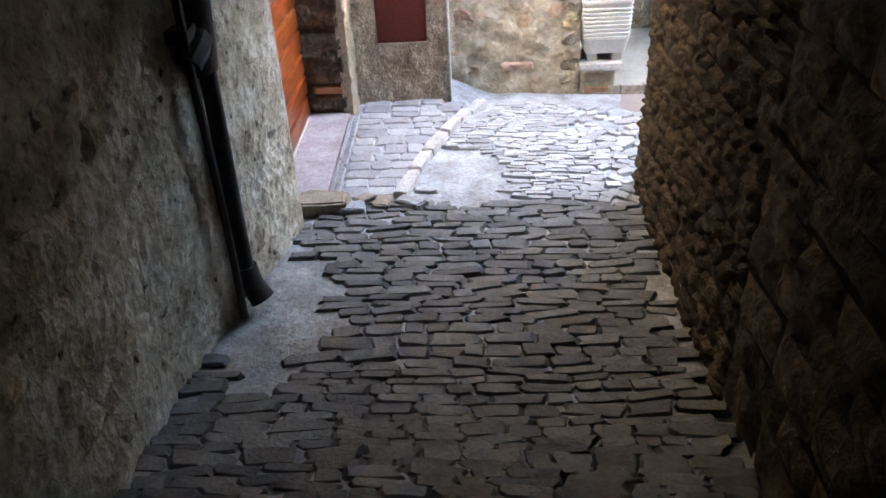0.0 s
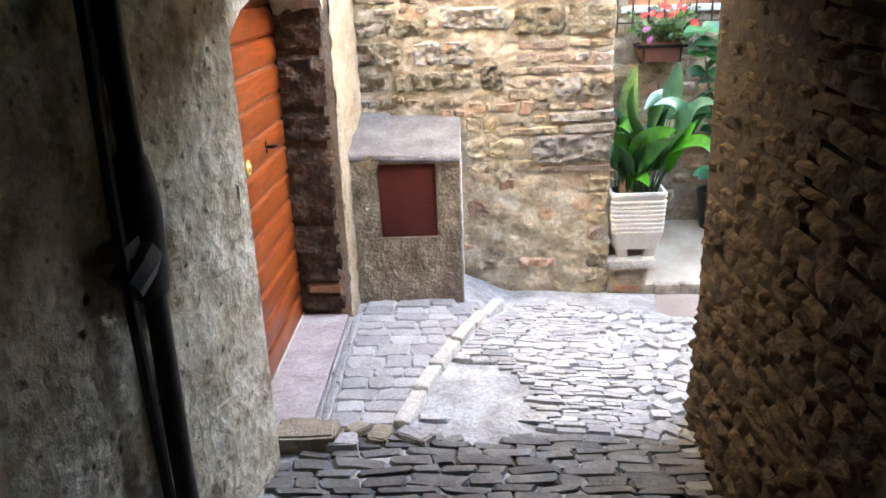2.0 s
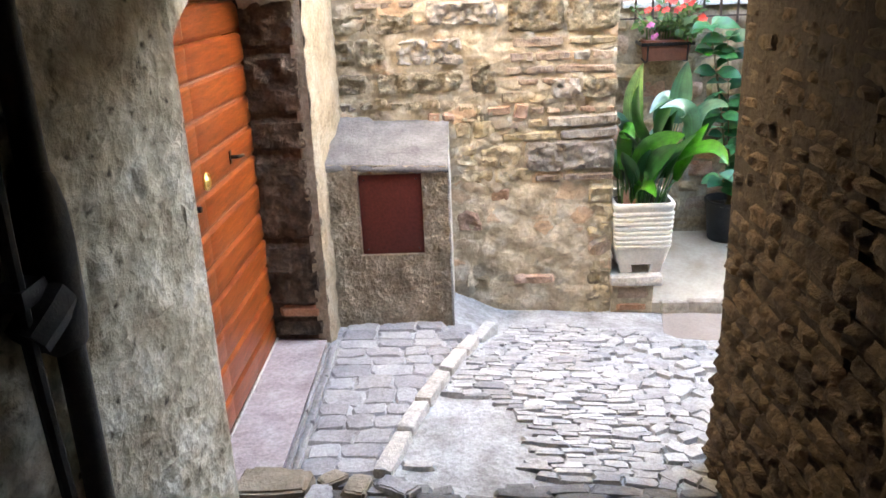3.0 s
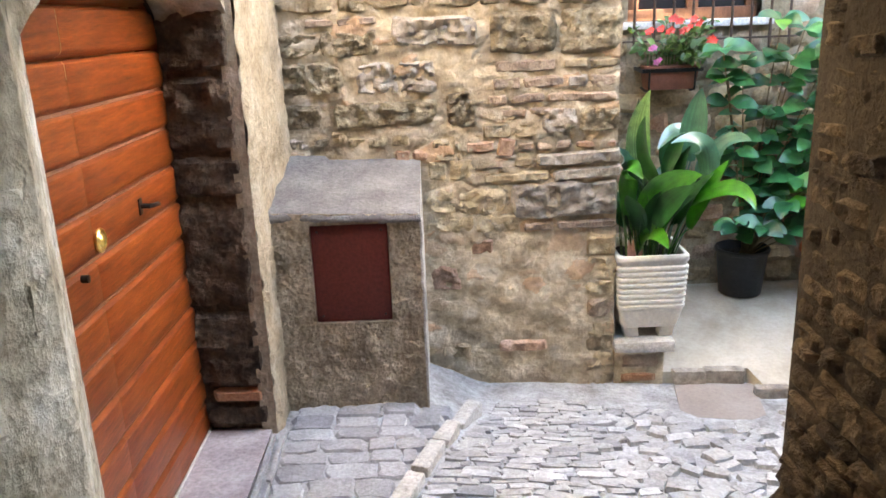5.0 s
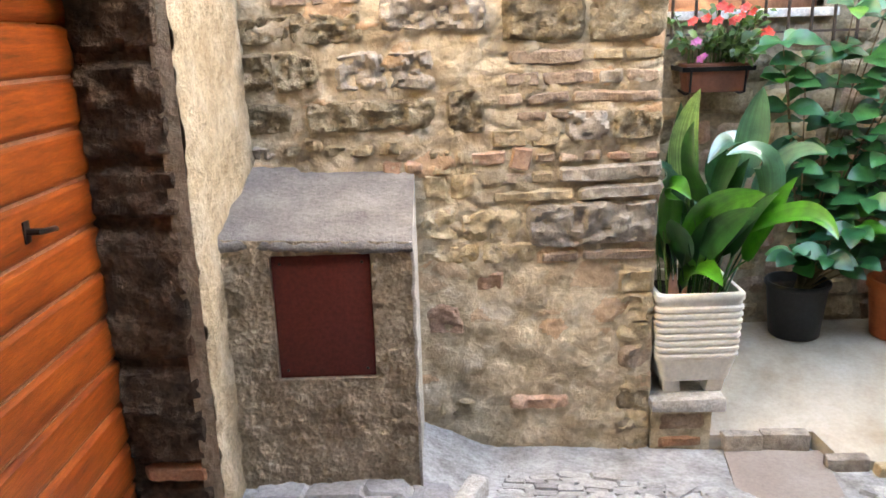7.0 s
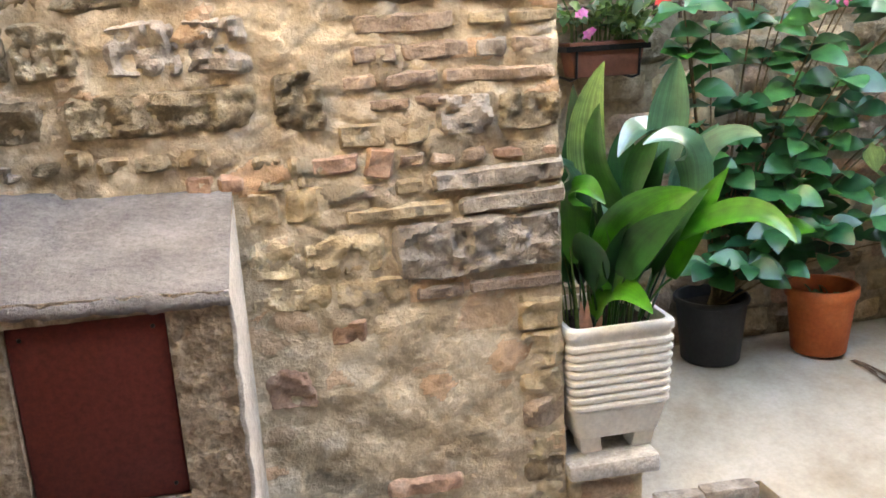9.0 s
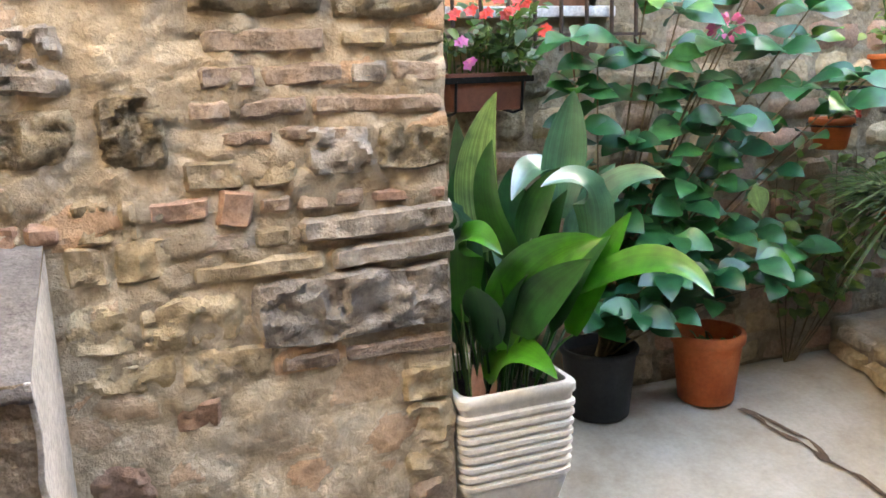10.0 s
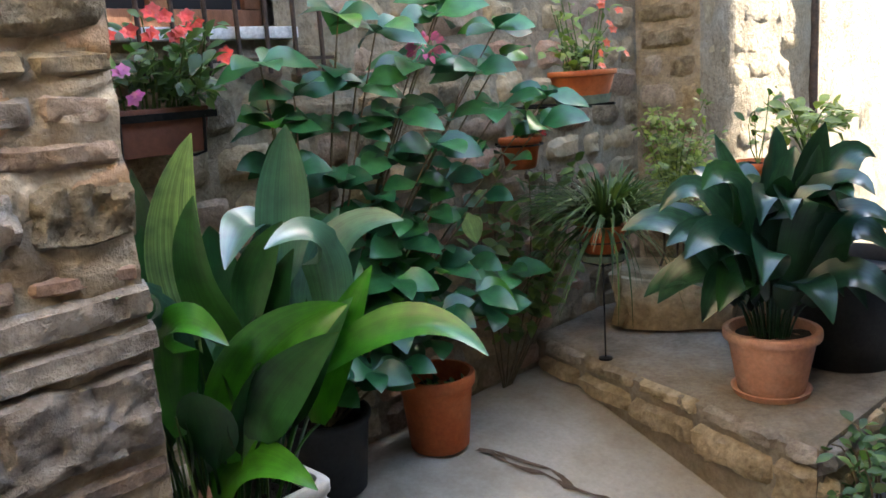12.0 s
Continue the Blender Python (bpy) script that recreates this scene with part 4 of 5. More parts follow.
bm = bmesh.new()
sheet(bm, steps(NX0, NX1 + 0.004, 0.016), list(range(len(TOP_LINE))), top_point)
part("sloping_top", bm, "cement", niche, "smooth grey cement top")
# Thin strip whose pale colour paints the bright line along the lit corner.
bm = box_bm((NX1 - 0.004, NY - 0.006, -0.03), (NX1 + 0.007, NY + 0.006, ftop(NX1)), 0.003)
bmesh.ops.subdivide_edges(bm, edges=[e for e in bm.edges if abs(e.verts[0].co.z - e.verts[1].co.z) > 0.3], cuts=20)
for v in bm.verts:
    v.co += jog(v.co, 20, 0.007)
part("edge_bead", bm, "kerb", niche, "corner edge made pale for the light on it")
pd = part("door_panel", box_bm((HX0 + 0.004, NY + 0.010, HZ0 + 0.004), (HX1 - 0.004, NY + 0.022, HZ1 - 0.004), 0.003), "red_metal", niche, "flat dark red painted metal door")
for x, z in ((HX0 + 0.03, HZ0 + 0.03), (HX1 - 0.03, HZ0 + 0.03), (HX0 + 0.03, HZ1 - 0.03), (HX1 - 0.03, HZ1 - 0.03)):
    bm = bmesh.new()
    bmesh.ops.create_uvsphere(bm, u_segments=8, v_segments=6, radius=0.005)
    part("screw", bm, "black_metal", pd).location = (x, NY + 0.010, z)

# ---- the arched door ----
door = thing("door_1", "closed arched door of varnished orange boards", "door", at=(-0.775, 4.58, 0))
door["kind"] = "structure"
TILT = -0.03
bm = box_bm((-0.03, -0.59, 0.0), (-0.008, 0.59, 1.50))
part("backing", bm, "dark_wood", door)
bh = 0.1415
dr = random.Random(21)
for y0, y1 in ((-0.60, -0.222), (-0.218, 0.60)):
    z = -0.146
    while z < 1.9:
        bm = bmesh.new()
        ys = steps(y0, y1, 0.05)
        rows = []
        prof = ((-0.016, 0.0015), (-0.014, 0.005), (-0.004, 0.010), (0.004, 0.017), (0.0085, 0.026), (0.0085, bh - 0.012), (0.002, bh - 0.005), (-0.016, bh - 0.0015))
        for y in ys:
            top = arch_z(ARCH_Y + y) - 0.004
            edge = 0.0 if y not in (ys[0], ys[-1]) else -0.003
            row = []
            for d, h in prof:
                zz = z + h + TILT * y
                row.append(bm.verts.new((d + edge, y, min(max(zz, 0.012), top))))
            rows.append(row)
        for a, b in zip(rows, rows[1:]):
            for i in range(len(prof) - 1):
                bm.faces.new((a[i], b[i], b[i + 1], a[i + 1]))
        bmesh.ops.remove_doubles(bm, verts=bm.verts[:], dist=0.0004)
        bmesh.ops.dissolve_degenerate(bm, edges=bm.edges[:], dist=0.0004)
        if bm.faces:
            part("board", bm, "wood", door)
        else:
            bm.free()
        z += bh
# dark gasket line round the leaf
bm = bmesh.new()
pts = [(0.006, 0.598, z) for z in steps(0.0, SPRING, 0.2)] + [(0.006, y, arch_z(ARCH_Y + y)) for y in reversed(steps(-0.59, 0.595, 0.04))]
tube(bm, pts, 0.009, n=6)
part("door_seal", bm, "black_metal", door, "dark rebate around the door leaf")
# lever handle on its plate
handle = part("door_handle", box_bm((0.008, 0.148, 1.030), (0.014, 0.178, 1.085), 0.003), "black_metal", door, "black iron lever handle with plate")
bm = bmesh.new()
tube(bm, [(0.012, 0.162, 1.058), (0.042, 0.162, 1.058), (0.046, 0.175, 1.056), (0.046, 0.235, 1.048), (0.044, 0.245, 1.044)], 0.009, 0.007)
part("lever", bm, "black_metal", handle)
knob = bmesh.new()
lathe(knob, [(0.0, 0.0), (0.036, 0.0), (0.036, 0.006), (0.030, 0.010), (0.022, 0.007), (0.014, 0.014), (0.0, 0.016)], 24)
ko = part("door_knob", knob, "brass", door, "round brass knob plate")
ko.matrix_local = pose(0.008, -0.186, 1.045, 0, 90, 0)
bm = bmesh.new()
lathe(bm, [(0.0, 0.0), (0.012, 0.0), (0.012, 0.02), (0.0, 0.022)], 12)
ko = part("lock_stud", bm, "black_metal", door)
ko.matrix_local = pose(0.008, -0.34, 0.98, 0, 90, 0)
bm = box_bm((-0.012, 3.98 - 4.58, 0.0), (0.016, 5.16 - 4.58, 0.012), 0.003)
part("sill_strip", bm, "kerb", door, "pale strip under the door")

# ---- drainpipe ----
dp = thing("drainpipe", "dark iron drainpipe with a thin pipe beside it", "drainpipe", at=(-0.685, 3.02, 0))
bm = bmesh.new()
tube(bm, [(0, 0, 0.06), (0, 0, 0.5), (0.004, 0.004, 1.1), (0.0, 0.01, 1.7), (0, 0.01, 2.58)], 0.033, n=14)
pipe_ob = part("pipe", bm, "pipe", dp)
bm = bmesh.new()
lathe(bm, [(0.033, 1.02), (0.050, 1.04), (0.056, 1.12), (0.052, 1.20), (0.060, 1.28), (0.058, 1.36), (0.044, 1.42), (0.033, 1.44)], 14)
for v in bm.verts:
    v.co += jog(v.co, 14, 0.016)
part("collar", bm, "pipe", pipe_ob, "thick tarred pipe joint")
bm = bmesh.new()
tube(bm, [(0.0, 0, 0.20), (0.01, -0.005, 0.12), (0.05, -0.02, 0.045)], 0.046, 0.055, n=12)
part("shoe", bm, "pipe", pipe_ob, "dark pipe shoe at the ground")
bm = bmesh.new()
tube(bm, [(-0.01, -0.115 + 0.014 * math.sin(z * 4.0), z) for z in steps(0.02, 2.6, 0.12)], 0.017, n=8)
part("thin_pipe", bm, "pipe", dp)
for z in (1.2, 2.2):
    bm = box_bm((-0.07, -0.15, z - 0.02), (0.01, 0.05, z + 0.025), 0.006)
    part("bracket", bm, "pipe", dp)
bm = bmesh.new()
tube(bm, [(-0.02, -0.12, 1.10), (0.0, -0.07, 1.14), (0.0, -0.02, 1.16)], 0.05, 0.055, n=8)
part("junction", bm, "pipe", dp)

# ---- window over the terrace ----
win = thing("window_1", "small barred window with a white marble sill", "window", at=(1.63, TERR_Y, 0))
win["kind"] = "structure"
wf = part("window_frame", box_bm((-0.36, 0.06, 1.50), (0.34, 0.12, 1.56), 0.006), "dark_wood", win, "brown wooden frame")
for lo, hi in (((-0.36, 0.06, 1.56), (-0.30, 0.12, 2.5)), ((0.28, 0.06, 1.56), (0.34, 0.12, 2.5)), ((-0.04, 0.05, 1.56), (0.02, 0.11, 2.5)), ((-0.36, 0.06, 2.44), (0.34, 0.12, 2.5))):
    part("frame_bar", box_bm(lo, hi, 0.005), "dark_wood", wf)
part("pane", box_bm((-0.31, 0.085, 1.55), (-0.03, 0.092, 2.45)), "glass", win)
part("pane", box_bm((0.01, 0.085, 1.55), (0.29, 0.092, 2.45)), "glass", win)
part("window_sill", box_bm((-0.42, -0.045, 1.463), (0.40, 0.14, 1.50), 0.006), "marble", win, "white marble sill")
part("inner_dark", box_bm((-0.37, 0.30, 1.3), (0.36, 0.33, 2.6)), "shaded_mortar", win)
grille = part("grille", box_bm((-0.5, -0.062, 1.395), (0.52, -0.054, 1.405)), "iron", win, "rusty iron window bars")
for i in range(10):
    x = -0.45 + i * 0.103
    bm = bmesh.new()
    tube(bm, [(x, -0.058, 1.345 + 0.012 * (i % 2)), (x, -0.058, 2.6)], 0.0075, n=8)
    part("bar", bm, "iron", grille)

# ---- leaves ----
def add_leaf(bm, base, tip, width, up=(0, 0, 1), bend=0.15, fold=0.25, stalk=0.0, n=9, blunt=0.75, uv=True):
    """A curved blade from base to tip; up: the side that its face turns to; stalk: the part of its length that is bare."""
    base, tip, up = Vector(base), Vector(tip), Vector(up).normalized()
    ctrl = (base + tip) / 2 + up * bend * (tip - base).length + Vector((0, 0, 0.10)) * (tip - base).length
    pts = bez(base, ctrl, tip, n)
    lay = bm.loops.layers.uv.verify()
    rows = []
    for i, p in enumerate(pts):
        t = i / n
        d = (pts[min(i + 1, n)] - pts[max(i - 1, 0)]).normalized()
        side = d.cross(up)
        side = side.normalized() if side.length > 1e-4 else d.orthogonal().normalized()
        nrm = side.cross(d).normalized()
        s = (t - stalk) / (1 - stalk)
        w = 0.004 if s <= 0 else max(0.0008, width / 2 * (math.sin(math.pi * min(1.0, s) ** blunt) ** 0.8))
        wave = 0.06 * w * math.sin(9 * t + tip.x * 40)
        rows.append([bm.verts.new(p - side * w + nrm * (fold * w + wave)), bm.verts.new(p), bm.verts.new(p + side * w + nrm * (fold * w - wave))])
    for i in range(n):
        for k in range(2):
            f = bm.faces.new((rows[i][k], rows[i][k + 1], rows[i + 1][k + 1], rows[i + 1][k]))
            for loop, (uu, vv) in zip(f.loops, ((k / 2, i / n), ((k + 1) / 2, i / n), ((k + 1) / 2, (i + 1) / n), (k / 2, (i + 1) / n))):
                loop[lay].uv = (uu + tip.x, vv)


def leaf_part(parent, mat, *args, label="", **kw):
    bm = bmesh.new()
    add_leaf(bm, *args, **kw)
    return part("leaf", bm, mat, parent, label)


def soil_disc(parent, r, z, square=False):
    bm = bmesh.new()
    if square:
        sheet(bm, steps(-r, r, r / 5), steps(-r, r, r / 5), lambda x, y: (x, y, z + jog((x, y, 0), 30, 0.012).z))
    else:
        rings = [[bm.verts.new((q * r * math.cos(a * math.pi / 8), q * r * math.sin(a * math.pi / 8), z + jog((q * r * math.cos(a), r * q * math.sin(a), 0), 30, 0.012).z)) for a in range(16)] for q in (1.0, 0.6, 0.25)]
        for a, b in zip(rings, rings[1:]):
            for k in range(16):
                bm.faces.new((a[k], a[(k + 1) % 16], b[(k + 1) % 16], b[k]))
        bm.faces.new(rings[-1])
    part("soil", bm, "soil", parent, "dark potting soil")


def pot_profile(r0, r1, h, rim=0.03, lip=0.012, wall=0.012, inner=0.05):
    return [(r0 * 0.5, 0.0), (r0 - 0.006, 0.0), (r0, 0.006), (r1 - 0.004, h - rim), (r1 + lip - 0.002, h - rim + 0.003), (r1 + lip, h - rim + 0.01), (r1 + lip, h - 0.005), (r1 + lip - 0.004, h), (r1 - wall + 0.004, h), (r1 - wall, h - 0.005), (r1 - wall - 0.01, h - inner), (0.01, h - inner)]


def pot(parent, mat, r0, r1, h, label="", squash=1.0, **kw):
    bm = bmesh.new()
    lathe(bm, pot_profile(r0, r1, h, **kw), 32, squash=squash)
    return part("pot", bm, mat, parent, label)


# ---- white ribbed planter with broad leaves ----
PL = (1.214, 5.945, 0.042)
plant = thing("broadleaf_plant", "cast-iron plant in a square white ribbed planter", "potted plant", at=PL)
bm = bmesh.new()
prof = [(0.128, 0.055), (0.136, 0.06), (0.155, 0.145), (0.158, 0.155)]
for k in range(8):
    z = 0.16 + k * 0.028
    r = 0.157 + 0.0012 * k
    prof += [(r, z), (r + 0.007, z + 0.006), (r + 0.007, z + 0.017), (r, z + 0.023)]
prof += [(0.167, 0.395), (0.173, 0.402), (0.173, 0.424), (0.168, 0.43), (0.154, 0.43), (0.150, 0.424), (0.148, 0.37)]


def square_ring(bm, r, z, c=0.03):
    out = []
    c = min(c, r * 0.3)
    for sx, sy, a0 in ((1, 1, 0), (-1, 1, 90), (-1, -1, 180), (1, -1, 270)):
        for k in range(4):
            a = radians(a0 + 30 * k)
            out.append(bm.verts.new((sx * (r - c) + c * math.cos(a), sy * (r - c) + c * math.sin(a), z)))
    return out


rings = [square_ring(bm, r, z) for r, z in prof]
for a, b in zip(rings, rings[1:]):
    for k in range(16):
        bm.faces.new((a[k], a[(k + 1) % 16], b[(k + 1) % 16], b[k]))
bm.faces.new(rings[0])
planter = part("planter", bm, "planter", plant, "square white ribbed planter")
for sx in (-1, 1):
    for sy in (-1, 1):
        bm = bmesh.new()
        add_box(bm, (-0.035, -0.035, 0.0), (0.035, 0.035, 0.075), 0.008)
        for v in bm.verts:
            k = 1 - v.co.z / 0.075
            v.co.x += sx * 0.0 - sx * k * 0.012
            v.co.y += -sy * k * 0.012
        f = part("foot", bm, "planter", planter)
        f.location = (sx * 0.094, sy * 0.094, 0.0)
soil_disc(plant, 0.148, 0.385, True)


def arched_leaf(parent, mat, width, start, ctrl, tip, lean, fold=0.3, n=16, blunt=0.74, soil=0.38):
    """A bare stalk out of the soil, then a blade that arches over; lean 0: its face turns to the sky, 1 and 2: it stands upright."""
    start, ctrl, tip = Vector(start), Vector(ctrl), Vector(tip)
    root = Vector((max(-0.12, min(0.12, start.x * 0.5)), max(-0.12, min(0.12, start.y * 0.5)), soil))
    bm = bmesh.new()
    lay = bm.loops.layers.uv.verify()
    tube(bm, bez(root, (root + start) / 2 + Vector((0, 0, 0.05)), start, 6), 0.0042, 0.0034, 6)
    pts = bez(start, ctrl, tip, n)
    face = Vector(((-0.38, -0.55, 0.75), (-0.45, -1, 0.35), (-1.0, -0.55, 0.15))[lean])
    rows = []
    for i, p in enumerate(pts):
        t = i / n
        d = (pts[min(i + 1, n)] - pts[max(i - 1, 0)]).normalized()
        side = d.cross(face).normalized()
        nrm = side.cross(d).normalized()
        if lean == 0 and nrm.z < 0:
            nrm = -nrm
        w = max(0.0015, width / 2 * math.sin(math.pi * min(1.0, 0.03 + 0.97 * t) ** blunt) ** 0.75)
        ripple = 0.10 * w * math.sin(8 * t + tip.x * 40)
        rows.append([bm.verts.new(p + side * w * k + nrm * (fold * w * abs(k) ** 1.4 + ripple * k)) for k in (-1, -0.5, 0, 0.5, 1)])
    for i in range(n):
        for k in range(4):
            f = bm.faces.new((rows[i][k], rows[i][k + 1], rows[i + 1][k + 1], rows[i + 1][k]))
            for loop, (uu, vv) in zip(f.loops, ((k, i), (k + 1, i), (k + 1, i + 1), (k, i + 1))):
                loop[lay].uv = (uu / 4 + tip.x, vv / n)
    return part("leaf", bm, mat, parent)


for mat, width, start, ctrl, tip, lean in (
    ("leaf_pale", 0.114, (-0.035, -0.047, 0.782), (-0.083, 0.002, 0.986), (-0.033, -0.117, 1.196), 1),
    ("leaf_big", 0.099, (0.021, -0.108, 0.765), (-0.068, -0.064, 0.91), (-0.057, -0.14, 1.083), 2),
    ("leaf_sky_tinted", 0.119, (0.169, -0.056, 0.855), (0.207, -0.035, 1.059), (0.214, -0.067, 1.19), 1),
    ("leaf_sky_tinted", 0.111, (0.205, 0.018, 0.838), (0.185, 0.051, 1.084), (0.018, -0.089, 0.919), 0),
    ("leaf_big", 0.094, (0.07, -0.066, 0.781), (0.092, -0.055, 0.897), (0.139, -0.129, 1.0), 2),
    ("leaf_sky_tinted", 0.098, (0.231, -0.135, 0.698), (0.281, -0.143, 1.041), (0.048, -0.193, 0.965), 0),
    ("leaf_sky_tinted", 0.106, (0.237, -0.041, 0.746), (0.329, -0.033, 0.99), (0.405, -0.204, 0.963), 0),
    ("leaf_fresh", 0.085, (0.162, -0.16, 0.672), (0.336, -0.311, 0.849), (0.331, -0.501, 0.725), 0),
    ("leaf_fresh", 0.180, (-0.009, -0.118, 0.527), (0.004, -0.104, 0.769), (0.169, -0.278, 0.837), 1),
    ("leaf_big", 0.124, (0.011, -0.154, 0.572), (0.029, -0.17, 0.679), (0.136, -0.287, 0.791), 2),
    ("leaf_fresh", 0.098, (0.167, -0.143, 0.55), (0.223, -0.137, 0.713), (0.312, -0.193, 0.878), 2),
    ("leaf_sky_tinted", 0.063, (-0.067, -0.061, 0.723), (-0.113, -0.064, 0.953), (-0.242, -0.172, 0.932), 0),
    ("leaf_fresh", 0.102, (-0.111, -0.079, 0.61), (-0.134, -0.046, 0.944), (-0.089, -0.256, 0.821), 0),
    ("leaf_fresh", 0.099, (-0.046, -0.053, 0.426), (0.002, -0.111, 0.589), (0.021, -0.324, 0.513), 0),
    ("leaf_big", 0.087, (-0.006, 0.129, 0.795), (-0.003, 0.176, 0.967), (-0.003, 0.219, 1.116), 2),
    ("leaf_big", 0.084, (-0.037, 0.085, 0.734), (-0.05, 0.113, 0.884), (-0.046, 0.115, 1.005), 1),
    ("leaf_sky_tinted", 0.100, (0.253, -0.006, 0.722), (0.287, 0.029, 0.859), (0.379, -0.012, 0.983), 1),
    ("leaf_big", 0.088, (0.1, -0.089, 0.702), (0.105, -0.068, 0.797), (0.156, -0.134, 0.94), 2),
    ("leaf_big", 0.097, (0.234, -0.063, 0.657), (0.274, -0.033, 0.802), (0.397, -0.059, 0.886), 1),
    ("leaf_big", 0.107, (0.15, 0.163, 0.75), (0.154, 0.193, 0.869), (0.158, 0.202, 0.963), 1),
    ("leaf_big", 0.088, (-0.002, -0.013, 0.616), (-0.004, 0.024, 0.736), (-0.032, 0.059, 0.862), 2)):
    arched_leaf(plant, mat, width * (1.05 if lean == 0 else 1.0), start, ctrl, tip, lean)
lr = random.Random(31)
for k in range(26):
    a = 2.4 * k + 0.4
    rr = lr.uniform(0.03, 0.12)
    reach = lr.uniform(0.10, 0.30)
    leaf_part(plant, "leaf_big", (rr * math.cos(a), rr * math.sin(a), 0.385), (reach * math.cos(a) + 0.03, max(-0.2, reach * math.sin(a)), 0.385 + lr.uniform(0.22, 0.44)),
              lr.uniform(0.10, 0.13), (-0.5 * math.cos(a) - 0.2, -0.5 * math.sin(a) - 0.4, 0.5), lr.uniform(0.05, 0.25), 0.25, 0.3, 10, 0.74)
bm = bmesh.new()
for k in range(18):
    x, y = lr.uniform(-0.12, 0.12), lr.uniform(-0.12, 0.12)
    tube(bm, [(x, y, 0.375), (x * 1.1, y * 1.1, 0.5), (x * 1.25 + lr.uniform(-0.02, 0.02), y * 1.2, lr.uniform(0.55, 0.72))], 0.0032, 0.0022, 5)
part("stalk_cluster", bm, "green_stem", plant, "thin green leaf stalks")
bm = bmesh.new()
for k in range(5):
    x, y = -0.11 + 0.02 * k * 0.6, -0.11 + lr.uniform(-0.01, 0.03)
    add_leaf(bm, (x, y, 0.38), (x + lr.uniform(-0.01, 0.02), y - 0.01, 0.38 + lr.uniform(0.06, 0.12)), 0.02, (0, -1, 0.2), 0.0)
part("dry_sheaths", bm, "pale_terracotta", plant, "dry brown leaf sheaths")


# ---- shrub in the black pot ----
def leaf_cloud(bm, rnd, twigs, count, size, spread, up=(-0.25, -0.45, 0.8)):
    for k in range(count):
        a, b = rnd.choice(twigs)
        p = Vector(a).lerp(Vector(b), rnd.random() ** 0.7)
        d = Vector((rnd.uniform(-1, 1), rnd.uniform(-1, 0.6), rnd.uniform(-0.55, 0.5))).normalized()
        s = size * rnd.uniform(0.65, 1.25)
        q = p + d * rnd.uniform(0.0, spread)
        u = Vector(up) + Vector((rnd.uniform(-0.6, 0.6), rnd.uniform(-0.6, 0.6), rnd.uniform(-0.2, 0.5)))
        add_leaf(bm, q, q + d * s, s * rnd.uniform(0.5, 0.68), u, rnd.uniform(0.0, 0.16), 0.18, 0.14, 5, 0.62)


BP = (1.90, 6.50, terrace_z(1.90, 6.50))
shrub = thing("flowering_shrub", "tall leafy shrub in a black plastic pot", "potted plant", at=BP)
pot(shrub, "black_plastic", 0.115, 0.143, 0.27, "round black plastic pot", rim=0.025, lip=0.006)
soil_disc(shrub, 0.125, 0.225)
sr = random.Random(77)


def shrub_leaf(p, way, size, mat="leaf_shrub", up=(-0.35, -0.62, 0.85)):
    """One oval toothed leaf on a short stalk, its face mostly to the sky."""
    u = Vector(up) + Vector((sr.uniform(-0.35, 0.35), sr.uniform(-0.35, 0.35), 0))
    leaf_part(shrub, mat, p, Vector(p) + Vector(way).normalized() * size, size * sr.uniform(0.56, 0.70), u, sr.uniform(0.04, 0.20), 0.16, 0.12, 7, 0.66)


def shrub_tip(p, count, size):
    """The whorl of leaves at a branch's end."""
    a0 = sr.uniform(0, 6.28)
    for i in range(count):
        a = a0 + 2.4 * i
        shrub_leaf(p, (math.cos(a), math.sin(a) * 0.8, sr.uniform(-0.32, 0.22)), size * sr.uniform(0.75, 1.15), "leaf_fresh" if sr.random() < 0.10 else "leaf_shrub")


stem_bm = bmesh.new()
SHRUB_TIPS = ((0.04, -0.20, 1.50, 5), (0.14, -0.24, 1.45, 5), (0.30, -0.22, 1.36, 5), (0.43, -0.20, 1.50, 5), (0.57, -0.24, 1.33, 6), (0.72, -0.20, 1.46, 5),
              (0.94, -0.24, 1.22, 6), (0.84, -0.28, 1.12, 5), (0.64, -0.26, 1.19, 5), (0.24, -0.20, 1.20, 4), (0.10, -0.18, 1.30, 4), (-0.14, -0.20, 1.29, 5),
              (-0.25, -0.22, 1.37, 4), (-0.20, -0.18, 1.21, 4), (0.45, -0.18, 0.98, 4), (0.34, -0.24, 1.10, 4), (0.80, -0.14, 1.36, 4), (0.55, -0.12, 1.55, 5), (0.02, -0.12, 1.02, 3), (0.18, -0.1, 0.92, 3))
for k, (tx, ty, tz, count) in enumerate(SHRUB_TIPS):
    p = bez((0.02 * math.cos(k), 0.02 * math.sin(k), 0.2), (tx * 0.35, ty * 0.3, tz * 0.55), (tx, ty, tz), 9)
    tube(stem_bm, p, 0.0075 if k % 4 == 0 else 0.0045, 0.0025, 6)
    shrub_tip(p[9], count + 1, 0.155)
    for i in (4, 5, 6, 7, 8):
        a = sr.uniform(0, 6.28)
        for turn in (0.0, math.pi):
            if sr.random() < 0.8:
                shrub_leaf(p[i], (math.cos(a + turn), math.sin(a + turn) * 0.8 - 0.2, sr.uniform(-0.35, 0.15)), sr.uniform(0.10, 0.15))
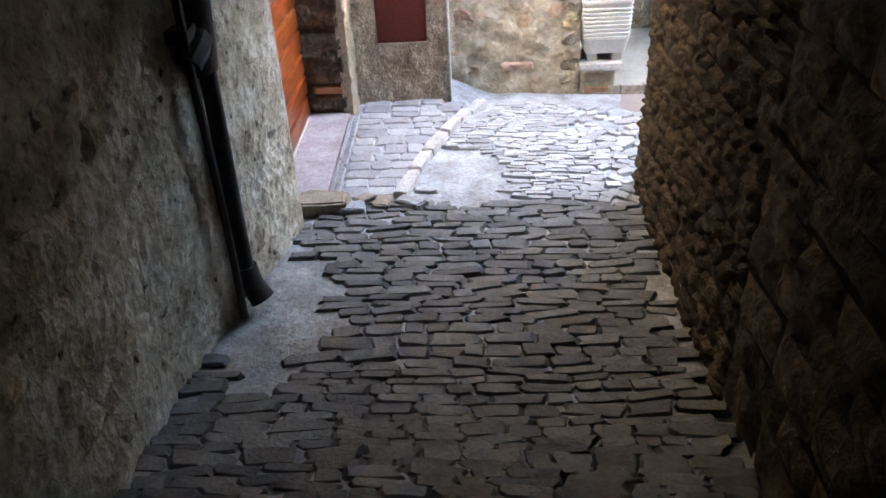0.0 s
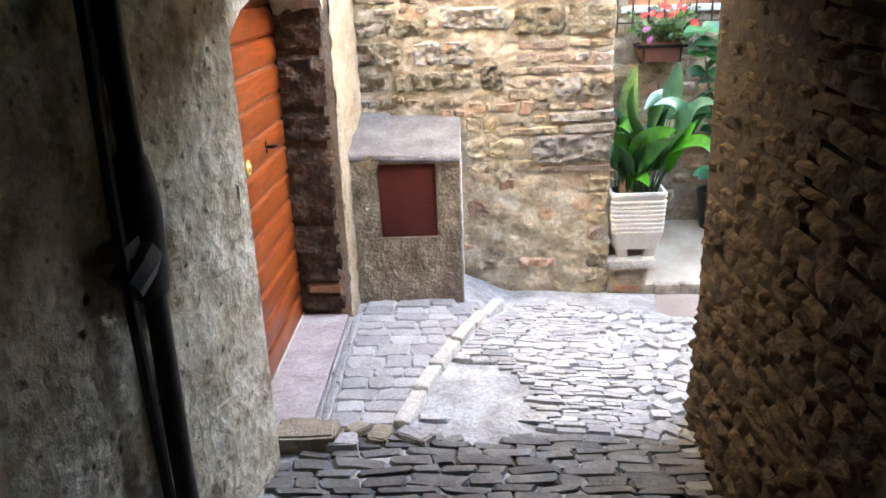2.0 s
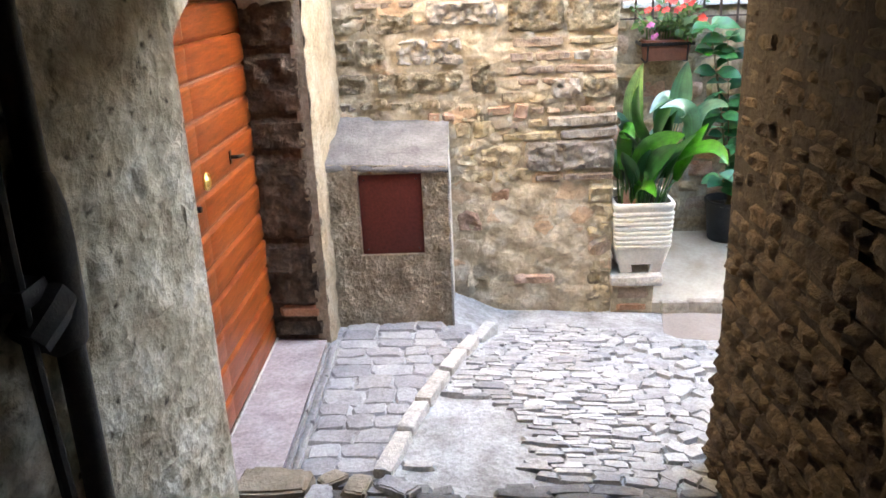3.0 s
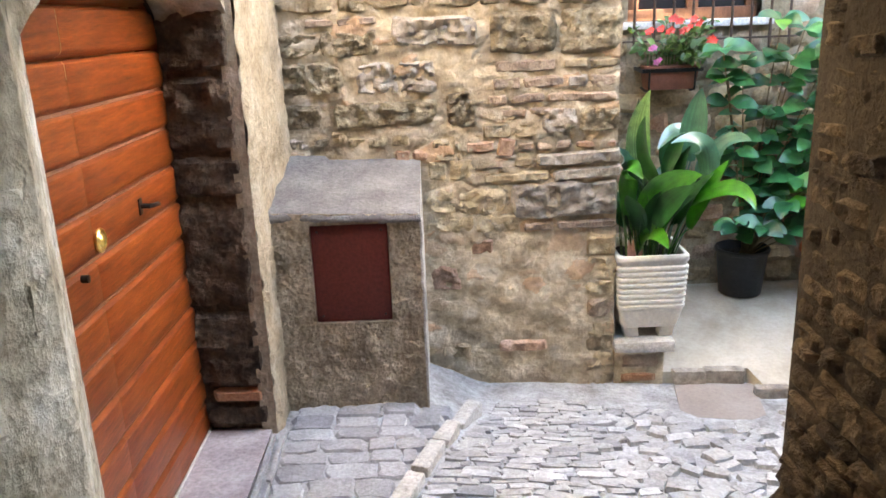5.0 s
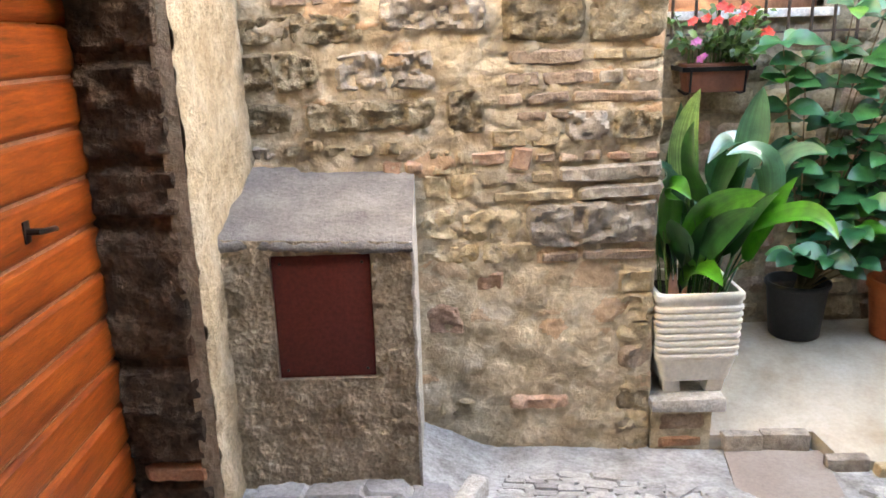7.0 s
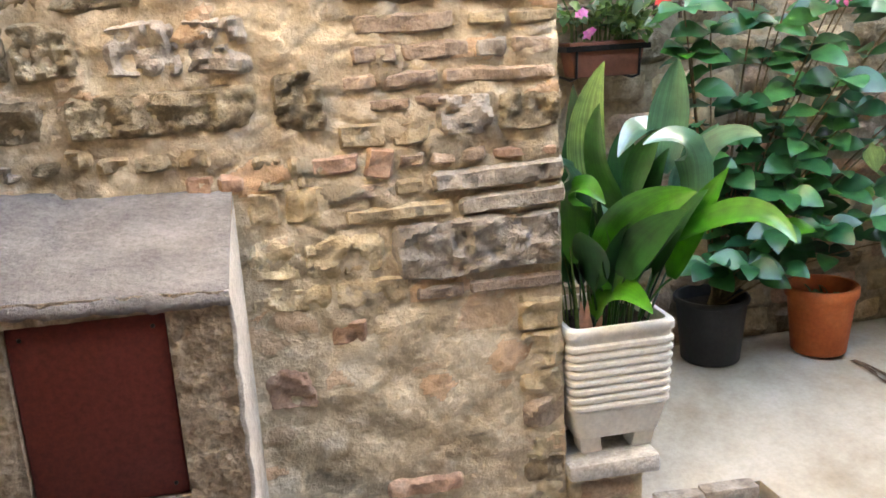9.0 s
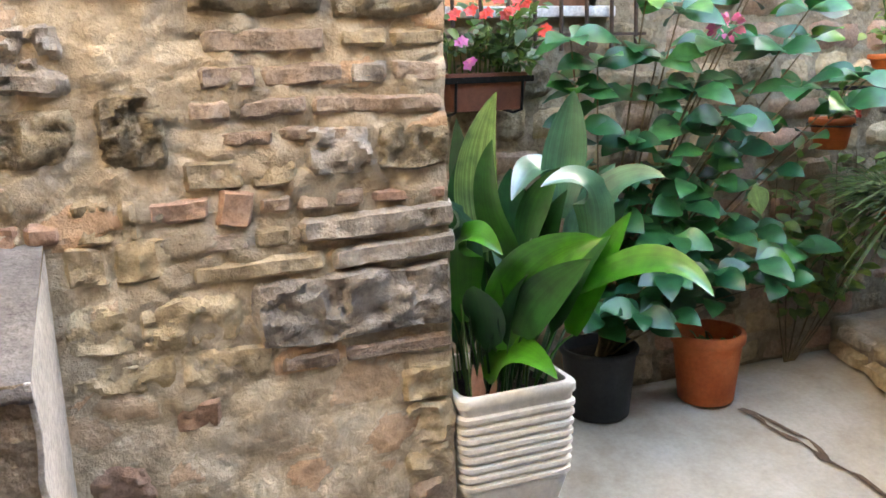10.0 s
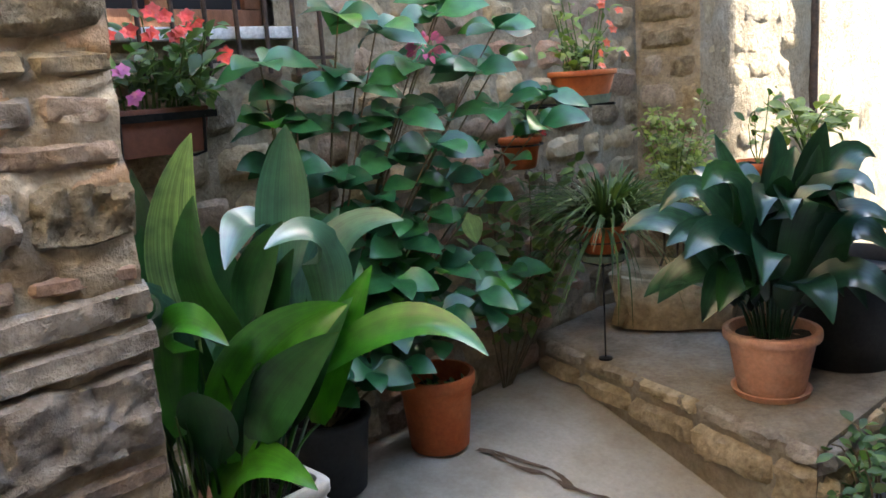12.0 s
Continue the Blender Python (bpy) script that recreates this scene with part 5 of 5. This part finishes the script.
# low side shoots with broad dull leaves
for tx, ty, tz in ((0.70, -0.16, 0.46), (0.52, -0.22, 0.58), (0.32, -0.24, 0.56), (0.12, -0.24, 0.58), (0.18, -0.2, 0.70), (0.80, -0.12, 0.58), (0.42, -0.14, 0.68), (0.62, -0.1, 0.66), (0.0, -0.26, 0.46), (0.16, -0.2, 0.42), (-0.1, -0.16, 0.44), (0.26, -0.05, 0.46), (0.24, -0.16, 0.80), (0.08, -0.08, 0.62)):
    p = bez((0.01, 0.0, 0.2), (tx * 0.4, ty * 0.5, tz * 0.9), (tx, ty, tz), 6)
    tube(stem_bm, p, 0.005, 0.0025, 6)
    shrub_tip(p[6], 6, 0.15)
    shrub_tip(p[4], 3, 0.13)
for x, z in ((0.50, 0.86), (0.40, 0.60)):
    shrub_leaf((x, -0.22, z), (0.15, -0.2, -1), 0.11, "leaf_pale", (-0.4, -1, 0.2))
part("stem_cluster", stem_bm, "stem", shrub, "thin brown woody stems")
bm = bmesh.new()
for k in range(60):
    d = Vector((sr.uniform(-1, 1), sr.uniform(-1, 1), sr.uniform(-0.6, 1))).normalized()
    c = Vector((0.28, -0.30, 1.40)) + Vector((d.x * 1.5, d.y, d.z)) * 0.030
    add_leaf(bm, c, c + d * 0.026, 0.017, d.orthogonal(), 0.1, n=4)
part("flower", bm, "petal_pink", shrub, "mauve flower head")

# terracotta pot standing beside it
TP = (2.35, 6.44, terrace_z(2.35, 6.44))
tpot = thing("terracotta_pot", "orange terracotta pot with dark soil and seedlings", "flower pot", at=TP)
pot(tpot, "terracotta", 0.106, 0.134, 0.28, rim=0.045, lip=0.008, inner=0.07)
soil_disc(tpot, 0.118, 0.212)
bm = bmesh.new()
tr = random.Random(9)
for k in range(16):
    p = Vector((tr.uniform(-0.08, 0.09), tr.uniform(-0.08, 0.08), 0.212))
    add_leaf(bm, p, p + Vector((tr.uniform(-0.05, 0.06), tr.uniform(-0.05, 0.05), tr.uniform(0.02, 0.07))), 0.024, (0, -0.3, 1), 0.1, n=4)
tagged(part("seedlings", bm, "leaf_small", tpot), kind="stuff")
# pale climbing greens on the wall behind
vine = thing("wall_creeper", "thin pale-leaved creeper on the terrace wall", "plant", at=(2.92, 6.58, 0.0))
bm, tw_list = bmesh.new(), []
for k in range(7):
    x = -0.12 + 0.085 * k
    p = bez((x * 0.1, 0.03, 0.0), (x * 1.3 + 0.05 * math.sin(k * 5), -0.01, 0.45), (x * 1.2 - 0.06, -0.07, 0.84 + 0.13 * math.sin(k * 2.2)), 7)
    tube(bm, p, 0.004, 0.002, 5)
    tw_list += list(zip(p[2:], p[3:]))
part("stem_cluster", bm, "stem", vine)
bm = bmesh.new()
leaf_cloud(bm, random.Random(8), tw_list[2:], 260, 0.074, 0.07)
tagged(part("foliage", bm, "leaf_vine", vine), kind="stuff")


def blossoms(bm, rnd, centre, r, petals=5, face=(-0.3, -0.8, 0.5)):
    n = (Vector(face) + Vector((rnd.uniform(-0.4, 0.4), rnd.uniform(-0.3, 0.3), rnd.uniform(-0.3, 0.3)))).normalized()
    a = n.orthogonal().normalized()
    b = n.cross(a)
    c = Vector(centre)
    for k in range(petals):
        t = 2 * math.pi * k / petals
        d = a * math.cos(t) + b * math.sin(t)
        add_leaf(bm, c, c + d * r + n * r * 0.2, r * 0.95, n, 0.12, 0.1, 0.0, 4, 0.55)


# ---- flower trough under the window ----
tro = thing("flower_trough", "wall trough of red and mauve flowers in iron cradle", "flower box", at=(1.46, 6.545, 1.155))
bm = bmesh.new()
add_box(bm, (-0.145, -0.065, 0.0), (0.145, 0.065, 0.125), 0.01)
for v in bm.verts:
    k = v.co.z / 0.125
    v.co.x *= 0.86 + 0.14 * k
    v.co.y *= 0.86 + 0.14 * k
part("trough", bm, "brown_clay", tro, "dark brown clay trough")
bm = bmesh.new()
add_box(bm, (-0.155, -0.075, 0.092), (0.155, -0.068, 0.112))
add_box(bm, (-0.155, 0.068, 0.092), (0.155, 0.075, 0.112))
add_box(bm, (-0.16, -0.075, 0.092), (-0.153, 0.14, 0.112))
add_box(bm, (0.153, -0.075, 0.092), (0.16, 0.14, 0.112))
cr = part("cradle", bm, "black_metal", tro, "black iron cradle")
for x in (-0.12, 0.12):
    bm = bmesh.new()
    tube(bm, [(x, -0.072, 0.10), (x, -0.06, 0.0), (x, 0.0, -0.012), (x, 0.14, 0.0)], 0.005, n=6)
    part("hook", bm, "black_metal", cr)
fl = random.Random(15)
twl, bm = [], bmesh.new()
for k in range(34):
    x0 = fl.uniform(-0.12, 0.12)
    tip = Vector((x0 * 1.55 + fl.uniform(-0.06, 0.06), fl.uniform(-0.15, 0.06), fl.uniform(0.16, 0.36)))
    tube(bm, [(x0, 0, 0.10), (x0 * 1.1, tip.y * 0.5, 0.2), tip], 0.0035, 0.002, 5)
    twl.append((Vector((x0, 0, 0.13)).lerp(tip, 0.3), tip))
part("stem_cluster", bm, "green_stem", tro)
bm = bmesh.new()
leaf_cloud(bm, fl, twl, 250, 0.050, 0.03)
tagged(part("foliage", bm, "leaf_small", tro), kind="stuff")
for x, y, z, mat in ((-0.03, -0.13, 0.36, 0), (0.0, -0.13, 0.345, 0), (-0.09, -0.12, 0.31, 0), (0.05, -0.14, 0.315, 0), (0.02, -0.15, 0.30, 0), (-0.14, -0.1, 0.30, 0), (0.17, -0.12, 0.25, 0), (0.185, -0.11, 0.235, 0), (0.08, -0.1, 0.35, 0), (-0.05, -0.15, 0.30, 0), (-0.13, -0.13, 0.215, 1), (-0.10, -0.13, 0.15, 1), (0.12, -0.08, 0.33, 0)):
    bm = bmesh.new()
    for j in range(2):
        blossoms(bm, fl, (x + 0.012 * j, y, z + 0.008 * j), 0.021)
    part("flower", bm, "petal_pink" if mat else "petal_red", tro)


# ---- hanging trough with orange flowers ----
hp = thing("hanging_trough", "oval terracotta trough with orange flowers and green saucer", "flower pot", at=(3.12, 6.30, 1.185))
bm = bmesh.new()
lathe(bm, pot_profile(0.125, 0.165, 0.115, rim=0.022, lip=0.010, inner=0.03), 40, squash=0.62)
for v in bm.verts:
    a = math.atan2(v.co.y, v.co.x)
    if 0.012 < v.co.z < 0.088:
        k = 1 + 0.02 * math.sin(a * 20)
        v.co.x *= k
        v.co.y *= k
part("trough", bm, "terracotta", hp, "ribbed orange plastic trough")
bm = bmesh.new()
lathe(bm, [(0.02, -0.012), (0.130, -0.012), (0.146, 0.022), (0.140, 0.022), (0.126, 0.0), (0.02, 0.0)], 36, squash=0.62)
part("saucer", bm, "green_plastic", hp, "faded green saucer")
bm = bmesh.new()
for x in (-0.08, 0.08):
    tube(bm, [(x, -0.09, -0.018), (x, 0.37, -0.018)], 0.006, n=6)
part("bracket", bm, "black_metal", hp, "iron wall bracket")
soil = bmesh.new()
lathe(soil, [(0.15, 0.084), (0.08, 0.094), (0.01, 0.09)], 24, squash=0.6)
part("soil", soil, "soil", hp)
hr = random.Random(44)
bm, twl = bmesh.new(), []
for k in range(22):
    x0 = hr.uniform(-0.12, 0.12)
    tip = Vector((x0 * 1.3 + hr.uniform(-0.03, 0.03), hr.uniform(-0.08, 0.06), hr.uniform(0.16, 0.45)))
    tube(bm, [(x0, 0, 0.085), (x0, tip.y * 0.4, 0.2), tip], 0.003, 0.002, 5)
    twl.append((Vector((x0, 0, 0.1)), tip))
part("stem_cluster", bm, "green_stem", hp)
bm = bmesh.new()
leaf_cloud(bm, hr, twl, 120, 0.045, 0.03)
tagged(part("foliage", bm, "leaf_lime", hp), kind="stuff")
for k in range(12):
    bm = bmesh.new()
    blossoms(bm, hr, (hr.uniform(-0.02, 0.17), -0.09, hr.uniform(0.12, 0.42)), 0.019)
    part("flower", bm, "petal_orange", hp)

# small pot held on the wall
mp_ = thing("wall_pot", "small terracotta pot hung on the terrace wall", "flower pot", at=(3.00, 6.53, 0.93))
pot(mp_, "terracotta", 0.062, 0.082, 0.125, rim=0.025, lip=0.006, inner=0.025)
soil_disc(mp_, 0.072, 0.105)
bm = bmesh.new()
tube(bm, [(0.093 * math.cos(a), 0.093 * math.sin(a), 0.095) for a in steps(0, 2 * math.pi, 0.4)], 0.004, n=5)
tube(bm, [(0, 0.09, 0.095), (0, 0.15, 0.095)], 0.005, n=5)
part("ring_bracket", bm, "black_metal", mp_)
bm, twl = bmesh.new(), []
for k in range(8):
    tip = Vector((hr.uniform(-0.10, 0.10), hr.uniform(-0.1, 0.03), hr.uniform(0.16, 0.28)))
    tube(bm, [(0, 0, 0.10), tip * 0.6, tip], 0.003, 0.002, 5)
    twl.append((tip * 0.5, tip))
part("stem_cluster", bm, "green_stem", mp_)
bm = bmesh.new()
leaf_cloud(bm, hr, twl, 40, 0.05, 0.03)
tagged(part("foliage", bm, "leaf_small", mp_), kind="stuff")
bm = bmesh.new()
for p in ((0.05, -0.08, 0.15), (0.065, -0.07, 0.13)):
    blossoms(bm, hr, p, 0.014)
part("flower", bm, "petal_red", mp_)

# ---- grassy plant on a wire stand ----
sp_ = thing("spider_plant", "grassy striped plant in terracotta pot on wire stand", "potted plant", at=(3.10, 6.22, UP_Z))
bm = bmesh.new()
lathe(bm, [(r, 0.445 + z) for r, z in pot_profile(0.072, 0.092, 0.11, rim=0.03, lip=0.006, inner=0.02)], 28)
part("pot", bm, "terracotta", sp_, "small terracotta pot")
bm = bmesh.new()
lathe(bm, [(0.02, 0.417), (0.090, 0.417), (0.102, 0.444), (0.096, 0.444), (0.086, 0.427), (0.02, 0.427)], 28)
part("saucer", bm, "green_plastic", sp_, "dark green saucer")
bm = bmesh.new()
tube(bm, [(0.1 * math.cos(a), 0.1 * math.sin(a), 0.495) for a in steps(0, 2 * math.pi, 0.35)], 0.003, n=5)
st_ = part("wire_stand", bm, "black_metal", sp_, "thin black wire stand")
for k in range(3):
    a = 0.6 + k * 2.1
    bm = bmesh.new()
    tube(bm, [(0.1 * math.cos(a), 0.1 * math.sin(a), 0.495), (0.09 * math.cos(a), 0.09 * math.sin(a), 0.415), (0.0, 0.0, 0.385)], 0.0035, n=5)
    part("prong", bm, "black_metal", st_)
bm = bmesh.new()
tube(bm, [(0, 0, 0.42), (0, 0, 0.008)], 0.0035, n=6)
lathe(bm, [(0.0, 0.0), (0.03, 0.0), (0.028, 0.006), (0.005, 0.010)], 12)
part("pole", bm, "black_metal", st_)
bm = bmesh.new()
gr = random.Random(60)
for k in range(460):
    a = gr.uniform(0, 2 * math.pi)
    reach, top = gr.uniform(0.10, 0.40), gr.uniform(0.05, 0.36)
    d = Vector((math.cos(a), math.sin(a), 0))
    b = Vector((0, 0, 0.54)) + d * gr.uniform(0, 0.06)
    tip = b + d * reach + Vector((0, 0, top * (1.1 - 1.8 * reach) - 0.03 - 0.30 * (gr.random() < 0.10)))
    add_leaf(bm, b, tip, 0.013, (0.1, -0.3, 1), 0.36, 0.3, 0.0, 6, 0.5)
tagged(part("blades", bm, "leaf_grass", sp_), kind="stuff")

# ---- rock with a second stand ----
ob = rock("boulder", (0.54, 0.44, 0.26), "smear", 9.3)
ob.location = (3.72, 6.25, UP_Z + 0.115)
ob.rotation_euler.z = radians(-62)
tagged(ob, "squared tan boulder lying on the step", "boulder")
fs = thing("fern_stand", "feathery lime-green plant in a dark bowl on iron legs", "potted plant", at=(3.76, 6.27, 0.395))
bm = bmesh.new()
lathe(bm, [(0.03, 0.19), (0.12, 0.20), (0.165, 0.25), (0.158, 0.25), (0.115, 0.215), (0.02, 0.21)], 28)
part("bowl", bm, "black_metal", fs, "shallow black iron bowl")
for k in range(3):
    a = 0.3 + k * 2.09
    bm = bmesh.new()
    tube(bm, [(0.05 * math.cos(a), 0.05 * math.sin(a), 0.20), (0.05 * math.cos(a), 0.05 * math.sin(a), 0.06), (0.075 * math.cos(a), 0.075 * math.sin(a), -0.012)], 0.006, n=6)
    part("leg", bm, "iron", fs)
bm = bmesh.new()
lathe(bm, [(0.13, 0.225), (0.06, 0.235), (0.01, 0.235)], 20)
part("soil", bm, "soil", fs)
fe = random.Random(71)
bm, twl = bmesh.new(), []
for k in range(30):
    a = fe.uniform(0, 2 * math.pi)
    r = fe.uniform(0.04, 0.26)
    tip = Vector((r * math.cos(a) + 0.05, r * math.sin(a) * 0.7, fe.uniform(0.42, 0.86) - r * 0.5))
    p = bez((0.03 * math.cos(a), 0.03 * math.sin(a), 0.23), (tip.x * 0.4, tip.y * 0.4, tip.z * 0.8), tip, 5)
    tube(bm, p, 0.003, 0.0015, 5)
    twl += list(zip(p[1:], p[2:]))
part("stem_cluster", bm, "green_stem", fs)
bm = bmesh.new()
leaf_cloud(bm, fe, twl, 1300, 0.032, 0.05)
tagged(part("foliage", bm, "leaf_lime", fs), kind="stuff")

# ---- big plant in the pale pot ----
BG = (3.12, 5.55, UP_Z + 0.004)
bg = thing("broadleaf_plant", "dark-leaved cast-iron plant in a pale terracotta pot", "potted plant", at=BG)
bm = bmesh.new()
lathe(bm, [(0.02, 0.0), (0.125, 0.0), (0.135, 0.022), (0.127, 0.022), (0.118, 0.008), (0.02, 0.008)], 32)
part("saucer", bm, "pale_terracotta", bg, "brown saucer")
bp_ = pot(bg, "pale_terracotta", 0.112, 0.150, 0.225, "pale pinkish terracotta pot", rim=0.035, lip=0.014, inner=0.03)
bp_.location.z = 0.009
soil_disc(bg, 0.135, 0.205)
br = random.Random(90)
for k in range(52):
    a = 2.399 * k + br.uniform(-0.2, 0.2)
    d = Vector((math.cos(a), math.sin(a), 0))
    kind = k % 4
    reach = (0.16, 0.32, 0.44, 0.36)[kind] * br.uniform(0.75, 1.2)
    crown = (0.78, 0.72, 0.60, 0.42)[kind] * br.uniform(0.85, 1.1)
    end = (0.78, 0.66, 0.50, 0.28)[kind] * br.uniform(0.85, 1.12)
    start = d * reach * 0.28 + Vector((0, 0, 0.20 + 0.30 * crown))
    ctrl = d * reach * 0.62 + Vector((0, 0, 0.16 + crown * (0.74 if kind == 0 else 0.96)))
    arched_leaf(bg, "leaf_dark" if br.random() < 0.85 else "leaf_big", br.uniform(0.12, 0.165), start, ctrl, d * reach * 1.05 + Vector((0, 0, end + 0.06)), (1 if k % 3 else 2) if kind == 0 else 0, n=10, soil=0.20)

# ---- pots farther along, on a plinth ----
pl = thing("stone_plinth", "low rough stone plinth by the sunlit wall", "plinth", at=(4.05, 5.95, UP_Z))
bm = box_bm((-0.26, -0.16, -0.01), (0.5, 0.17, 0.52), 0.02)
bmesh.ops.subdivide_edges(bm, edges=bm.edges[:], cuts=3, use_grid_fill=True)
for v in bm.verts:
    v.co += jog(v.co, 6, 0.016)
part("block", bm, "stone", pl)
fp = thing("terracotta_pot", "orange terracotta pot with a thin seedling", "flower pot", at=(3.90, 5.95, UP_Z + 0.515))
pot(fp, "terracotta", 0.085, 0.112, 0.20, rim=0.03, lip=0.008, inner=0.02)
soil_disc(fp, 0.1, 0.185)
bm, twl = bmesh.new(), []
for k in range(4):
    tip = Vector((0.06 * math.cos(k * 1.7), 0.04 * math.sin(k * 1.7), 0.30 + 0.06 * k))
    tube(bm, [(0, 0, 0.185), tip * 0.7, tip], 0.003, 0.002, 5)
    twl.append((tip * 0.75, tip))
part("stem_cluster", bm, "green_stem", fp)
bm = bmesh.new()
leaf_cloud(bm, br, twl, 22, 0.055, 0.04)
tagged(part("foliage", bm, "leaf_small", fp), kind="stuff")
fg = thing("pale_shrub", "light green leafy plant in an orange pot", "potted plant", at=(4.38, 5.93, UP_Z + 0.515))
pot(fg, "terracotta", 0.08, 0.105, 0.17, rim=0.03, lip=0.008, inner=0.02)
soil_disc(fg, 0.095, 0.155)
bm, twl = bmesh.new(), []
for k in range(14):
    a = k * 2.4
    tip = Vector((0.30 * math.cos(a), 0.16 * math.sin(a), 0.34 + 0.10 * math.sin(k * 1.9)))
    p = bez((0, 0, 0.15), (tip.x * 0.4, tip.y * 0.4, 0.36), tip, 5)
    tube(bm, p, 0.004, 0.002, 5)
    twl += list(zip(p[2:], p[3:]))
part("stem_cluster", bm, "green_stem", fg)
bm = bmesh.new()
leaf_cloud(bm, br, twl, 120, 0.075, 0.04)
tagged(part("foliage", bm, "leaf_lime", fg), kind="stuff")

# black tub added to fill a dark area, and timber post at the step's end
tub = thing("dark_fill_tub", "large black tub added to fill a dark area on the step", "tub", at=(3.62, 5.48, UP_Z))
pot(tub, "black_plastic", 0.20, 0.24, 0.40, rim=0.03, lip=0.01, inner=0.06)
soil_disc(tub, 0.22, 0.335)
post = thing("timber_post", "dark brown upright timber post beside the step", "post", at=(3.80, 5.27, 0))
bm = box_bm((-0.05, -0.05, -0.2), (0.05, 0.05, 2.4), 0.008)
part("post", bm, "dark_wood", post)

# downpipe on the sunlit wall
wp = thing("downpipe", "brown metal downpipe on the sunlit wall", "drainpipe", at=(5.48, 6.325, 0))
bm = bmesh.new()
tube(bm, [(0, 0, -0.3), (0, 0, 2.8)], 0.032, n=16)
part("pipe", bm, "iron", wp)
for z in (0.6, 2.0):
    bm = bmesh.new()
    lathe(bm, [(0.032, z), (0.037, z + 0.002), (0.037, z + 0.03), (0.032, z + 0.032)], 16)
    part("clip", bm, "black_metal", wp)

# creeping plant at the foot of the step
iv = thing("ground_creeper", "dusty small-leaved creeper at the foot of the step", "plant", at=(2.95, 5.12, ground_z(2.4, 5.1)))
bm, twl = bmesh.new(), []
for k in range(20):
    a = k * 2.4
    tip = Vector((0.32 * math.cos(a) * ((k % 5) + 2) / 6, 0.12 * math.sin(a), 0.16 + 0.20 * ((k * 7) % 10) / 10))
    p = bez((0.1 * math.cos(a), 0.05 * math.sin(a), 0.0), (tip.x * 0.6, tip.y * 0.6, tip.z), tip, 5)
    tube(bm, p, 0.004, 0.002, 5)
    twl += list(zip(p[1:], p[2:]))
part("stem_cluster", bm, "stem", iv)
bm = bmesh.new()
leaf_cloud(bm, random.Random(12), twl, 260, 0.05, 0.05)
tagged(part("foliage", bm, "leaf_small", iv), kind="stuff")

for ob in scene.objects:
    if ob.name.split(".")[0] in ("stem_cluster", "stalk_cluster", "blades", "dry_sheaths"):
        ob["kind"] = "stuff"
